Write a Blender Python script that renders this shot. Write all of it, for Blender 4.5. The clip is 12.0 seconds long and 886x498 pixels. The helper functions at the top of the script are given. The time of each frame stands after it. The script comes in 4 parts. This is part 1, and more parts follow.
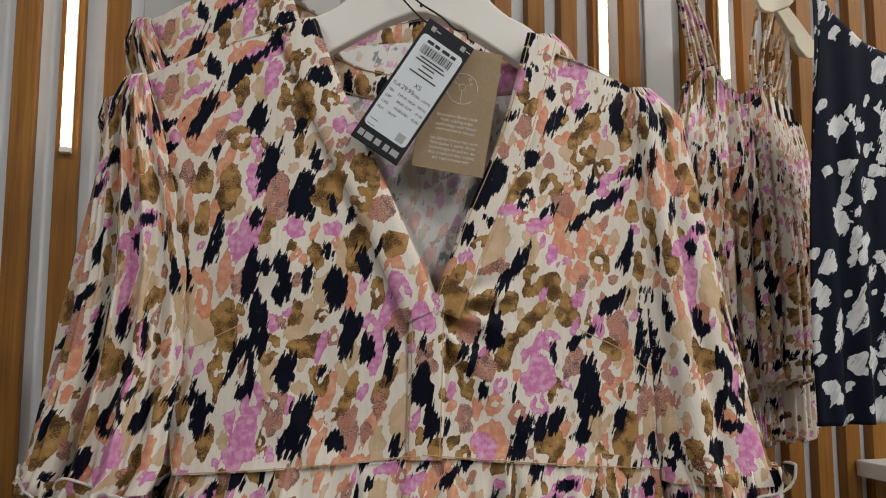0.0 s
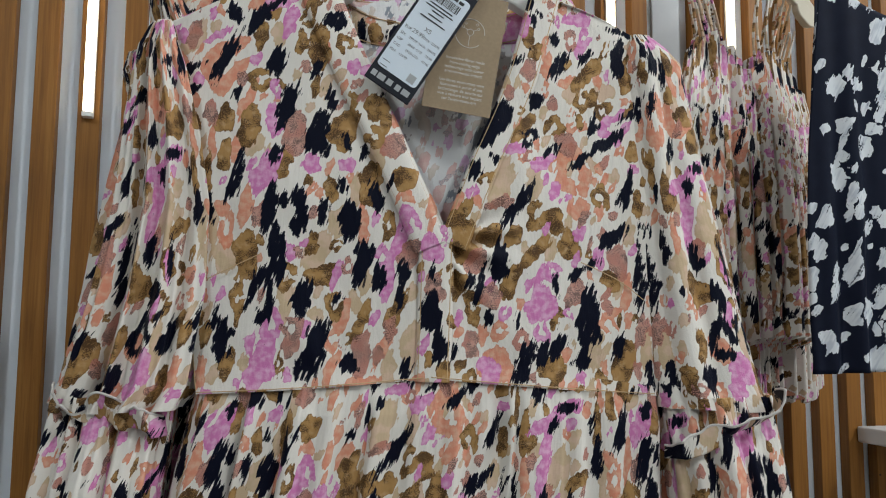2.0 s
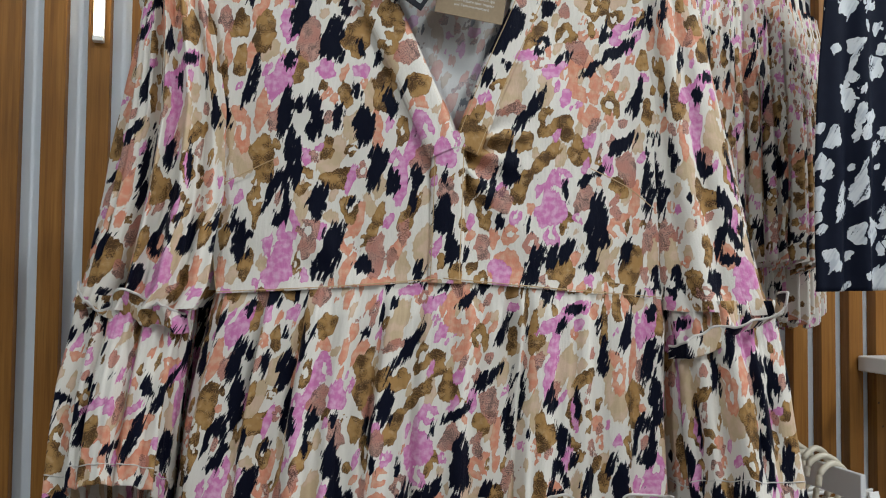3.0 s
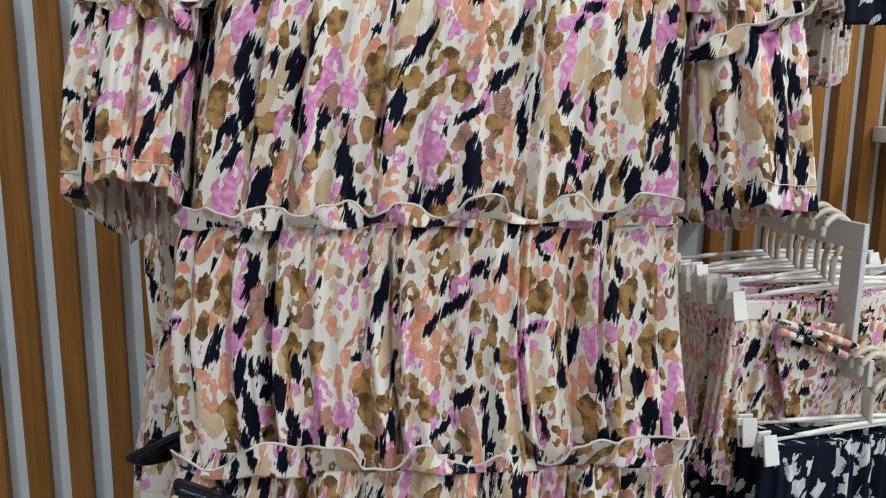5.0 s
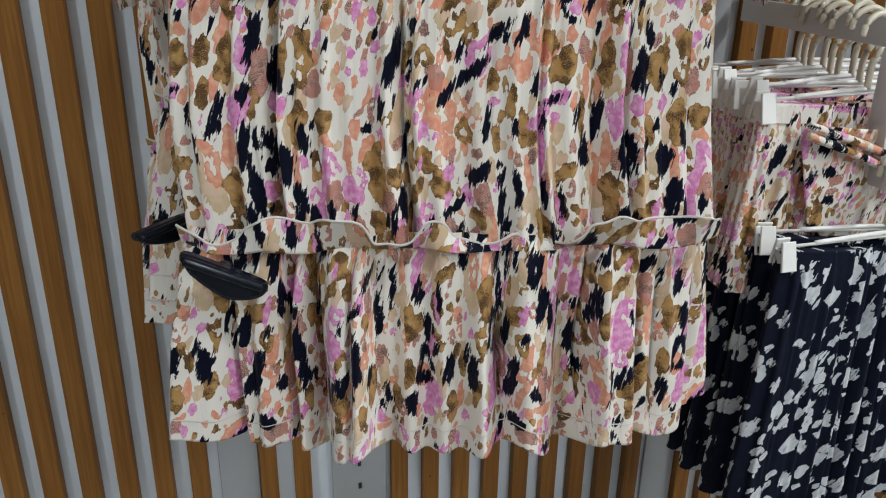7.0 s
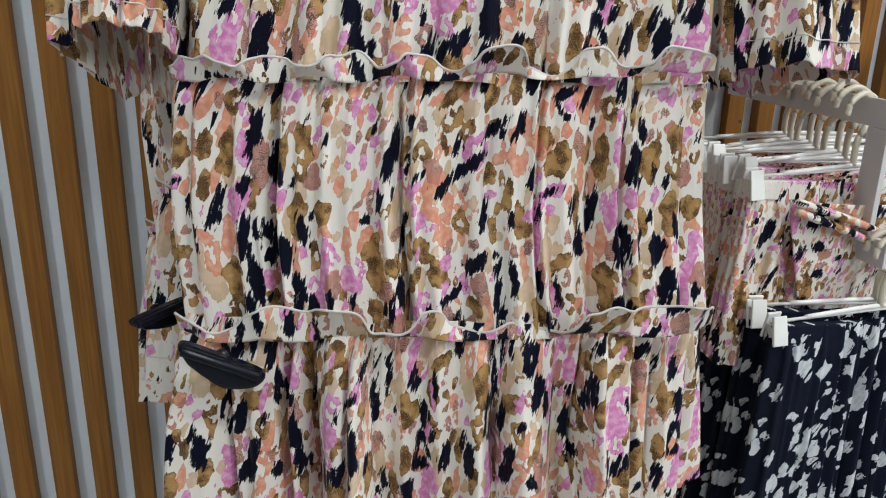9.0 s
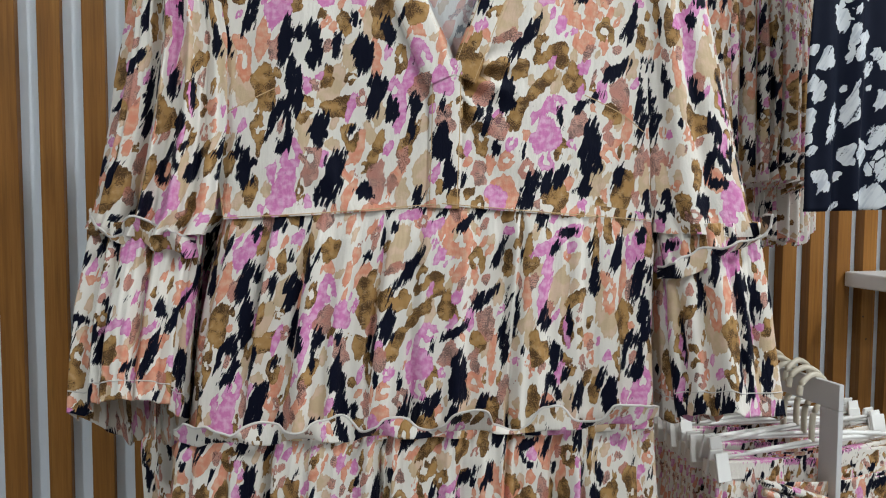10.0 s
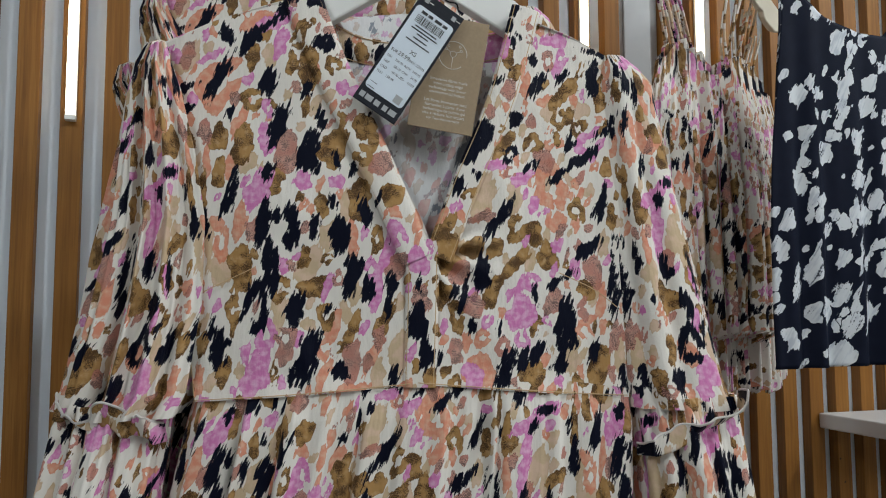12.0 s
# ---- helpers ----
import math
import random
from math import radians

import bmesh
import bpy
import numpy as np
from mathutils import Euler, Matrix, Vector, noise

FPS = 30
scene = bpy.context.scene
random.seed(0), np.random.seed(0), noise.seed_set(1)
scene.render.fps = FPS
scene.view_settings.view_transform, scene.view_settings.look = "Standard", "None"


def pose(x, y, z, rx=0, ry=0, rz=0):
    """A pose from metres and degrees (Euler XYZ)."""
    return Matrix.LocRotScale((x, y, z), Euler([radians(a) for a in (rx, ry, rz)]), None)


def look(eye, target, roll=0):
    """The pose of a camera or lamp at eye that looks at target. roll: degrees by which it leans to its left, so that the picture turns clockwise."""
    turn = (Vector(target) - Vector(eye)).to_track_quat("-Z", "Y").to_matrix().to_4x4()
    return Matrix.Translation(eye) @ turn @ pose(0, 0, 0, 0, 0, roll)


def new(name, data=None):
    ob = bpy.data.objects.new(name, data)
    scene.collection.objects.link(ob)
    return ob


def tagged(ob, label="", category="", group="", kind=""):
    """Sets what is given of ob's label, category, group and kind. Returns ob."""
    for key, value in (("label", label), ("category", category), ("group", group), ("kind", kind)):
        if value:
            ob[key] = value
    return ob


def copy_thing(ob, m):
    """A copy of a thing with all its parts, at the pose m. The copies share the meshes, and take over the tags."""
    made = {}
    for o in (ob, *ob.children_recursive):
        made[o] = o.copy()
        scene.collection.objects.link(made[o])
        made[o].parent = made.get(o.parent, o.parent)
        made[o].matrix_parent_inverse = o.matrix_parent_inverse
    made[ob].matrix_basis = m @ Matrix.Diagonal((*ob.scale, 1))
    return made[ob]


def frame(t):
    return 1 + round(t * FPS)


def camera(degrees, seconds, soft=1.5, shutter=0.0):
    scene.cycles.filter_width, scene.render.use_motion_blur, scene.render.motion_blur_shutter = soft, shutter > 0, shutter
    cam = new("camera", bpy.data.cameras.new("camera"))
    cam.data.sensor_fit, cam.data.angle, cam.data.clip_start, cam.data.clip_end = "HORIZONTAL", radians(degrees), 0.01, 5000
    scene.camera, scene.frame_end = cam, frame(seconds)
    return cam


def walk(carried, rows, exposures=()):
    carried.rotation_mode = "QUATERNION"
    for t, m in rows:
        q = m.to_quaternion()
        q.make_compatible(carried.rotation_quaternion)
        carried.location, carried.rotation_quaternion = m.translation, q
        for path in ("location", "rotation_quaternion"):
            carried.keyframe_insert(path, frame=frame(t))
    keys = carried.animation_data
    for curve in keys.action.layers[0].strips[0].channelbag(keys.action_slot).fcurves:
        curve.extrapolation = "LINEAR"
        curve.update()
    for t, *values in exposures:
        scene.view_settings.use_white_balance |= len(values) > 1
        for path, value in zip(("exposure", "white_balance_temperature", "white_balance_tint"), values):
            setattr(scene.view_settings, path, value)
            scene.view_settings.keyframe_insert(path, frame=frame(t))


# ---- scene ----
cam = camera(58.1, 12.0, soft=1.1)
METRES, EYE, TILT, LEAN, TURN = 0.5, 1.45, 6.3, 0.0, -15.4
ROWS = [
    (0.0, 0.0, 0.0, 0.0, -0.0, 0.0, 0.0),
    (0.5, 0.0066, -0.0054, -0.0013, 0.22, 1.0, -0.02),
    (1.0, 0.0114, -0.0177, -0.0078, 0.25, 1.86, -0.09),
    (1.5, 0.0072, -0.0328, -0.0481, 0.45, 1.47, -0.1),
    (2.0, 0.0037, -0.0658, -0.0891, 0.75, -0.46, -0.22),
    (2.5, -0.0045, -0.0942, -0.1296, 1.06, -2.6, -0.35),
    (4.5, -0.0067, -0.1111, -0.2633, 1.46, -11.65, -0.74),
    (5.0, -0.0135, -0.1117, -0.3384, 1.68, -16.99, -0.46),
    (5.5, -0.0198, -0.1056, -0.3739, 1.96, -20.57, -0.24),
    (6.0, -0.0245, -0.0966, -0.4142, 2.13, -23.95, -0.25),
    (6.5, -0.0206, -0.0881, -0.4523, 2.37, -26.65, -0.43),
    (7.0, -0.0192, -0.0881, -0.4716, 2.54, -27.92, -0.55),
    (9.0, -0.0298, -0.0739, -0.4084, 2.07, -24.47, -1.07),
    (9.5, -0.0111, -0.1274, -0.25, 1.5, -16.18, -0.68),
    (10.0, -0.007, -0.1451, -0.1381, 0.92, -10.1, -0.12),
    (10.5, -0.0021, -0.1447, -0.0522, 0.39, -5.3, 0.2),
    (11.0, -0.0084, -0.1426, -0.0342, -0.35, -2.2, 0.2),
    (11.5, -0.0105, -0.1393, -0.0404, -0.93, -2.31, 0.15),
    (12.0, -0.0157, -0.1325, -0.0435, -1.19, -1.59, 0.08),
]
walk(cam, [(t, pose(0, 0, EYE, TILT, LEAN, TURN) @ pose(METRES * x, METRES * y, METRES * z, 90 + pitch, roll, yaw)) for t, x, y, z, yaw, pitch, roll in ROWS],
     [(0.0, -0.97, 7500, 16), (0.45, -0.98, 6800, 12), (1.0, -1.00, 6500, 10), (1.4, -0.99, 6500, 10), (2.0, -0.81, 6500, 10), (2.5, -0.69, 6500, 10), (4.5, -0.41, 6500, 10), (5.0, -0.29, 6500, 10), (5.5, -0.28, 6500, 10),
      (7.0, -0.27, 6500, 10), (9.0, -0.17, 6500, 10), (9.5, -0.29, 6500, 10), (10.5, -0.61, 6500, 10), (11.0, -0.87, 6500, 10), (12.0, -0.87, 6500, 10)])


# ---- world and light ----
world = bpy.data.worlds.new("world")
scene.world = world
world.use_nodes = True
world.node_tree.nodes["Background"].inputs[0].default_value = (0.8, 0.9, 1.0, 1)
world.node_tree.nodes["Background"].inputs[1].default_value = 0.05


def ceiling_lamp(x, y, z, size, watts, colour, target):
    data = bpy.data.lights.new("unseen_ceiling_light", "AREA")
    data.shape, data.size, data.energy, data.color = "DISK", size, watts, colour
    ob = new("unseen_ceiling_lamp", data)
    ob.matrix_world = look((x, y, z), target)
    return ob


# unseen lamps: number and places assumed, strengths tuned to brighten clothes and wall
ceiling_lamp(-1.2, -2.8, 2.75, 0.5, 5, (0.93, 0.98, 1.0), (-0.1, 0.9, 0.9))
ceiling_lamp(0.7, -3.0, 2.75, 0.6, 27, (0.90, 0.97, 1.0), (0.2, 0.7, 0.7))
ceiling_lamp(2.4, -2.2, 2.75, 0.5, 45, (0.92, 0.98, 1.0), (0.6, 0.9, 0.7))
ceiling_lamp(0.75, -0.65, 2.75, 0.22, 18.5, (0.92, 0.98, 1.0), (0.2, 0.6, 1.1))
# unseen too; left and right sides inferred from the slats' dark sides
ceiling_lamp(-1.25, -0.75, 2.75, 0.16, 20, (0.88, 0.97, 1.0), (-0.5, 1.2, 0.5))
ceiling_lamp(1.9, 0.05, 2.75, 0.16, 33, (0.92, 0.98, 1.0), (0.8, 1.0, 0.8))


# ---- node helpers ----
class Nodes:
    """Small helper round one node tree."""

    def __init__(self, name):
        self.mat = bpy.data.materials.new(name)
        self.mat.use_nodes = True
        self.tree = self.mat.node_tree
        self.bsdf = self.tree.nodes["Principled BSDF"]

    def add(self, kind, **props):
        node = self.tree.nodes.new(kind)
        for key, value in props.items():
            setattr(node, key, value)
        return node

    def put(self, socket, value):
        if hasattr(value, "is_linked"):
            self.tree.links.new(value, socket)
        elif isinstance(value, tuple) and len(value) == 3 and socket.type == "RGBA":
            socket.default_value = (*value, 1)
        else:
            socket.default_value = value

    def math(self, op, a, b=0.0, c=0.0):
        node = self.add("ShaderNodeMath", operation=op)
        for socket, value in zip(node.inputs, (a, b, c)):
            self.put(socket, value)
        return node.outputs[0]

    def vec(self, op, a, b=(0, 0, 0)):
        node = self.add("ShaderNodeVectorMath", operation=op)
        self.put(node.inputs[0], a)
        if op == "SCALE":
            self.put(node.inputs[3], b)
        else:
            self.put(node.inputs[1], b)
        return node.outputs[0]

    def mix(self, fac, a, b):
        node = self.add("ShaderNodeMix", data_type="RGBA")
        self.put(node.inputs[0], fac)
        self.put(node.inputs[6], a)
        self.put(node.inputs[7], b)
        return node.outputs[2]

    def noise(self, vector, scale, detail=2.0, rough=0.5, colour=False):
        node = self.add("ShaderNodeTexNoise")
        self.put(node.inputs["Vector"], vector)
        node.inputs["Scale"].default_value, node.inputs["Detail"].default_value, node.inputs["Roughness"].default_value = scale, detail, rough
        return node.outputs[1] if colour else node.outputs[0]

    def mapping(self, vector, loc=(0, 0, 0), rot=0.0, scale=(1, 1, 1)):
        node = self.add("ShaderNodeMapping")
        self.put(node.inputs[0], vector)
        node.inputs[1].default_value, node.inputs[2].default_value, node.inputs[3].default_value = loc, (0, 0, radians(rot)), scale
        return node.outputs[0]

    def cells(self, vector, scale, randomness=1.0):
        node = self.add("ShaderNodeTexVoronoi", voronoi_dimensions="2D")
        self.put(node.inputs["Vector"], vector)
        node.inputs["Scale"].default_value, node.inputs["Randomness"].default_value = scale, randomness
        split = self.add("ShaderNodeSeparateColor")
        self.tree.links.new(node.outputs["Color"], split.inputs[0])
        return node.outputs["Distance"], split.outputs[0], split.outputs[1], split.outputs[2]

    def step(self, value, lo, hi):
        node = self.add("ShaderNodeMapRange", interpolation_type="SMOOTHSTEP")
        self.put(node.inputs[0], value)
        self.put(node.inputs[1], lo)
        self.put(node.inputs[2], hi)
        return node.outputs[0]

    def ramp(self, fac, stops, constant=True):
        node = self.add("ShaderNodeValToRGB")
        node.color_ramp.interpolation = "CONSTANT" if constant else "LINEAR"
        while len(node.color_ramp.elements) < len(stops):
            node.color_ramp.elements.new(1.0)
        for element, (place, colour) in zip(node.color_ramp.elements, stops):
            element.position, element.color = place, (*colour, 1)
        self.put(node.inputs[0], fac)
        return node.outputs[0]

    def uv(self):
        return self.add("ShaderNodeUVMap").outputs[0]

    def place(self):
        return self.add("ShaderNodeTexCoord").outputs["Object"]

    def finish(self, colour, rough, bump=None, strength=0.2, depth=0.001, metal=0.0, sheen=0.0):
        self.put(self.bsdf.inputs["Base Color"], colour)
        self.put(self.bsdf.inputs["Roughness"], rough)
        self.bsdf.inputs["Metallic"].default_value = metal
        self.bsdf.inputs["Sheen Weight"].default_value = sheen
        if bump is not None:
            node = self.add("ShaderNodeBump")
            node.inputs["Strength"].default_value, node.inputs["Distance"].default_value = strength, depth
            self.put(node.inputs["Height"], bump)
            self.tree.links.new(node.outputs[0], self.bsdf.inputs["Normal"])
        return self.mat


CREAM, TAN, BROWN, BEIGE = (0.77, 0.725, 0.66), (0.42, 0.24, 0.09), (0.17, 0.085, 0.028), (0.56, 0.37, 0.20)
PEACH, PINK, NAVY = (0.70, 0.26, 0.16), (0.64, 0.21, 0.45), (0.004, 0.005, 0.014)


# the print's repeat, in millimetres: place across and up, half length, half width (negative: an open ring), lean in degrees
DARK_DABS_A = ((-151, 350, 10, 5, -15), (-132, 347, 17, 6, 35), (-105, 373, 11, 5, 20), (-117, 360, 13, 3, 45), (-157, 315, 19, 5, 25), (-116, 312, 14, 6, 5), (-122, 308, 6, 3, 20), (-87, 302, 8, 5, 20), (-74, 279, 11, 4, -5), (-108, 275, 17, 7, 25), (-84, 252, 16, 9, 10), (-77, 380, 8, 9, 30), (-72, 342, 9, 8, 10), (-113, 260, 9, 4, 10), (-116, 235, 8, 5, 20), (-187, 305, 13, 4, 75), (-218, 307, 14, 4, 5), (-223, 245, 13, 5, 15), (-196, 232, 13, 4, 75))
DARK_DABS_B = ((-146, 215, 16, 5, 20), (-167, 192, 17, 5, 0), (-173, 221, 10, 3, 10), (-119, 195, 17, 6, 8), (-115, 178, 11, 3, 0), (-112, 159, 19, 7, 0), (-95, 194, 15, 6, -10), (-99, 180, 8, 5, 0), (-108, 200, 9, 4, 5), (-78, 192, 10, 4, 5), (-58, 185, 18, 8, 0), (-38, 203, 14, 5, -10), (-64, 211, 8, 3, -10), (-48, 154, 15, 8, 5), (-36, 142, 10, 6, 0), (-124, 126, 19, -11, 5), (-93, 126, 15, 7, 8), (-83, 87, 20, 9, 18), (-95, 75, 9, 4, 20))
DARK_DABS_C = ((-152, 95, 16, 7, 0), (-159, 108, 8, 4, 10), (-181, 95, 12, 7, 10), (-194, 111, 7, 4, 10), (-57, 77, 8, 6, 20), (-15, 74, 10, 4, 15), (-67, 126, 6, 3, 25), (-190, 154, 15, 3, -5), (4, 114, 16, 8, 5), (10, 90, 16, 6, 0), (-17, 146, 11, 5, 10), (-20, 126, 8, 4, 10), (82, 364, 8, 4, 0), (84, 351, 6, 3, 0), (69, 313, 15, 3, 45), (86, 284, 9, 6, 30), (53, 263, 19, 10, 30), (80, 253, 8, -6, 50), (106, 314, 14, 5, 35))
DARK_DABS_D = ((155, 322, 16, 6, 10), (164, 345, 14, 3, 100), (201, 317, 15, 6, 10), (191, 329, 8, 5, 20), (167, 278, 19, 4, 55), (192, 282, 16, 4, 20), (133, 265, 10, 4, 10), (143, 251, 18, 5, 55), (121, 236, 14, 4, 50), (72, 201, 23, 5, 38), (54, 162, 10, 3, 10), (56, 154, 14, 7, 10), (42, 138, 15, 4, 20), (146, 175, 16, 6, 50), (159, 212, 14, 5, 15), (172, 178, 9, -4, 0), (121, 149, 14, 4, 60), (126, 108, 19, 10, 5), (125, 126, 11, 4, 20))
DARK_DABS_E = ((121, 81, 11, 6, 10), (169, 150, 16, 4, 5), (172, 134, 12, 5, 10), (186, 165, 14, 4, 0), (74, 76, 19, 6, 25), (89, 84, 11, 5, 25), (101, 90, 12, 6, 30), (150, 90, 10, 5, 30), (214, 160, 12, 6, 5), (226, 130, 15, 6, 0), (222, 95, 19, -10, 0), (220, 217, 9, 4, 20), (205, 67, 14, 6, 0), (178, 67, 12, 4, 0), (127, 322, 8, 3, 40), (4, 146, 7, 3, 10), (37, 226, 8, 5, 20), (-61, 246, 9, 3, -20))
PINK_DABS_A = ((-113, 362, 18, 6, 60), (-108, 343, 12, 5, 15), (-216, 335, 18, 4, 75), (-119, 266, 8, 5, 10), (-115, 255, 6, 5, 0), (-88, 228, 8, 6, 30), (-123, 221, 19, 8, 20), (-162, 333, 10, 3, 60), (-193, 233, 13, 5, 70), (-215, 220, 18, 5, 60), (-119, 87, 10, 8, 0), (-124, 71, 14, 9, 20), (-115, 105, 10, -8, 0), (-131, 92, 9, 3, 10), (-67, 146, 12, 3, 15), (-33, 157, 8, -6, 0), (-29, 138, 16, 4, 5), (-20, 171, 18, 5, 10), (-200, 115, 12, 4, 10))
PINK_DABS_B = ((4, 163, 10, 8, 0), (-13, 185, 11, -7, 0), (123, 355, 10, 6, 80), (128, 339, 7, -6, 0), (78, 345, 10, 3, 20), (152, 265, 16, -10, 30), (70, 244, 10, 4, 70), (89, 233, 11, 5, 60), (120, 178, 6, 5, 0), (135, 159, 7, 5, 0), (117, 157, 6, 3, 20), (98, 148, 8, -6, 0), (87, 143, 10, 3, 20), (85, 121, 13, 8, 10), (94, 124, 12, 6, 0), (89, 101, 8, -6, 0), (48, 72, 10, 8, 0), (215, 202, 23, 5, 5), (211, 180, 14, 5, 5))
PINK_DABS_C = ((232, 74, 12, 8, 0), (225, 60, 11, 6, 0), (167, 231, 6, 3, 80), (49, 138, 6, 4, 0), (-192, 146, 11, 3, -10))
PEACH_DABS_A = ((-157, 309, 22, -16, 15), (-201, 305, 14, -13, 60), (-139, 278, 18, 4, 20), (-203, 266, 16, 6, 70), (-137, 194, 18, 5, 10), (-152, 178, 11, -6, 0), (-48, 179, 16, 4, 0), (-64, 110, 14, 5, 20), (-70, 95, 8, -6, 0), (-32, 90, 14, 4, 25), (-126, 363, 14, 6, 70), (-211, 88, 11, 8, 0), (137, 305, 6, 4, 0), (175, 331, 8, -7, 0), (95, 311, 11, 4, 10), (194, 270, 19, -10, 10), (212, 271, 14, 6, 0), (115, 227, 17, -14, 0), (121, 198, 8, 6, 20))
PEACH_DABS_B = ((44, 100, 8, 3, 10), (56, 102, 8, -6, 0), (53, 76, 14, 11, 0), (142, 108, 8, -7, 0), (158, 130, 15, 4, 5), (196, 178, 14, 3, 0), (102, 66, 8, 4, 0), (-165, 244, 13, 3, 0), (-145, 244, 14, 4, 10), (-47, 63, 13, 4, 80), (-78, 315, 8, 3, 0), (4, 196, 8, 4, 10), (20, 196, 13, 5, 30), (-73, 69, 10, 3, 10), (-169, 68, 13, 4, 10))
RUST_DABS_A = ((-101, 251, 16, 10, 10), (-125, 190, 12, 6, 20), (-100, 103, 11, -7, 10), (-100, 90, 9, 6, 10), (-48, 85, 15, 7, 10), (-27, 102, 11, 4, 10), (-69, 370, 10, 7, 0), (38, 154, 10, 8, 10), (49, 128, 10, 8, 20), (116, 131, 12, 7, 10), (151, 157, 13, 8, 0), (34, 91, 9, 6, 0), (6, 134, 11, 7, 0), (80, 307, 10, 5, 10), (111, 249, 9, 8, 0), (116, 337, 8, -6, 10), (59, 201, 14, 4, 75), (73, 95, 9, -6, 0), (171, 103, 12, 5, 10))
RUST_DABS_B = ((217, 165, 14, 5, 10), (-13, 159, 11, 8, 0), (-167, 269, 11, 5, 0), (-36, 83, 8, 4, 0), (-209, 264, 8, 4, 30), (-183, 334, 10, 6, 20), (-26, 242, 10, 8, 0), (139, 176, 7, 4, 0))
TAN_DABS_A = ((-156, 263, 11, 7, 0), (-201, 274, 9, 8, 0), (-209, 317, 10, 7, 30), (-214, 291, 7, 5, 0), (-130, 296, 10, -8, 0), (-130, 333, 12, 5, 0), (-119, 353, 8, 4, 0), (-92, 348, 10, -6, 0), (-84, 320, 16, 8, 0), (-87, 291, 10, 3, 10), (-98, 325, 11, 4, 5), (-136, 257, 15, 8, 0), (-65, 255, 14, 11, 0), (-39, 273, 11, 8, 0), (-40, 249, 9, -7, 0), (-57, 263, 7, 4, 0), (-32, 261, 7, 4, 0), (-155, 234, 10, 5, 10), (-109, 230, 11, 6, 0))
TAN_DABS_B = ((-188, 256, 15, 10, 40), (-64, 323, 8, -6, 0), (101, 263, 9, -7, 0), (76, 260, 15, 5, 40), (141, 278, 8, -6, 30), (124, 285, 8, -6, 0), (130, 309, 14, 6, 40), (186, 310, 11, 5, 0), (166, 245, 7, 6, 0), (164, 279, 8, 4, 50), (163, 304, 12, 7, 0), (183, 232, 12, 4, 5), (80, 334, 8, 4, 0), (25, 190, 12, 5, 40), (86, 192, 12, -7, 30), (100, 188, 9, 7, 0), (28, 169, 15, 10, 0), (49, 175, 9, 8, 10), (67, 174, 10, 6, 30))
TAN_DABS_C = ((85, 164, 14, 5, 45), (112, 168, 12, 8, 0), (137, 207, 10, -7, 0), (145, 141, 8, 7, 0), (64, 138, 12, 6, 30), (36, 121, 11, -7, 0), (24, 138, 11, 6, 10), (207, 134, 14, 6, 0), (237, 118, 10, -7, 0), (204, 92, 11, 5, 10), (97, 74, 11, 9, 0), (155, 80, 16, 10, 20), (189, 67, 13, 5, 0), (194, 210, 13, 5, 0), (169, 204, 9, 4, 0), (-136, 159, 16, 9, 0), (-105, 143, 11, -7, 15), (-78, 143, 14, 7, 60), (-142, 125, 9, -6, 0))
TAN_DABS_D = ((-165, 99, 11, 4, 5), (-148, 78, 13, 5, 15), (-48, 109, 14, 4, 20), (-69, 121, 10, -6, 10), (-43, 214, 15, 9, 0), (-73, 209, 9, 5, 0), (-28, 181, 10, -5, 10), (-178, 62, 12, 6, 0), (-193, 150, 11, 7, 0), (-217, 132, 9, 8, 0), (-23, 116, 14, 5, 20), (-168, 215, 17, 3, 0), (-86, 166, 8, 4, 20), (13, 70, 9, 5, 0), (136, 61, 9, 5, 0), (-185, 178, 11, 5, 50), (-17, 217, 10, 8, 0))
BEIGE_DABS_A = ((57, 216, 17, 9, 15), (84, 219, 14, 6, 10), (-52, 211, 13, 5, 10), (-66, 185, 13, 7, 10), (-83, 160, 14, 8, 20), (-152, 159, 15, 8, 0), (-162, 178, 17, 3, 0), (-183, 330, 13, 7, 30), (-133, 244, 10, 7, 0), (-120, 228, 10, 5, 0), (-79, 289, 8, 4, 10), (117, 293, 10, 6, 10), (143, 294, 8, 7, 0), (151, 139, 9, 6, 0), (131, 93, 17, 6, 0), (161, 180, 11, 5, 10), (199, 155, 17, 4, 0), (222, 282, 17, 4, 0), (-45, 138, 10, 4, 10))
BEIGE_DABS_B = ((-12, 90, 15, 7, 10), (-189, 88, 13, 5, 0), (-205, 186, 17, 5, 20), (-105, 126, 19, 5, 5), (-28, 71, 13, 5, 0), (96, 167, 9, 5, 0), (110, 236, 10, 6, 0), (175, 85, 14, 5, 0), (233, 181, 17, 4, 0), (240, 89, 17, 4, 0), (-116, 332, 10, 5, 10), (37, 171, 13, 6, 20), (-38, 233, 10, 5, 0))
TILE_W, TILE_H, TILE_X, TILE_Z = 0.43, 0.335, -0.205, 1.348
INKS = {"beige_ink": BEIGE_DABS_A + BEIGE_DABS_B, "peach_ink": PEACH_DABS_A + PEACH_DABS_B, "tan_ink": TAN_DABS_A + TAN_DABS_B + TAN_DABS_C + TAN_DABS_D,
        "pink_ink": PINK_DABS_A + PINK_DABS_B + PINK_DABS_C, "rust_ink": RUST_DABS_A + RUST_DABS_B,
        "dark_ink": DARK_DABS_A + DARK_DABS_B + DARK_DABS_C + DARK_DABS_D + DARK_DABS_E}


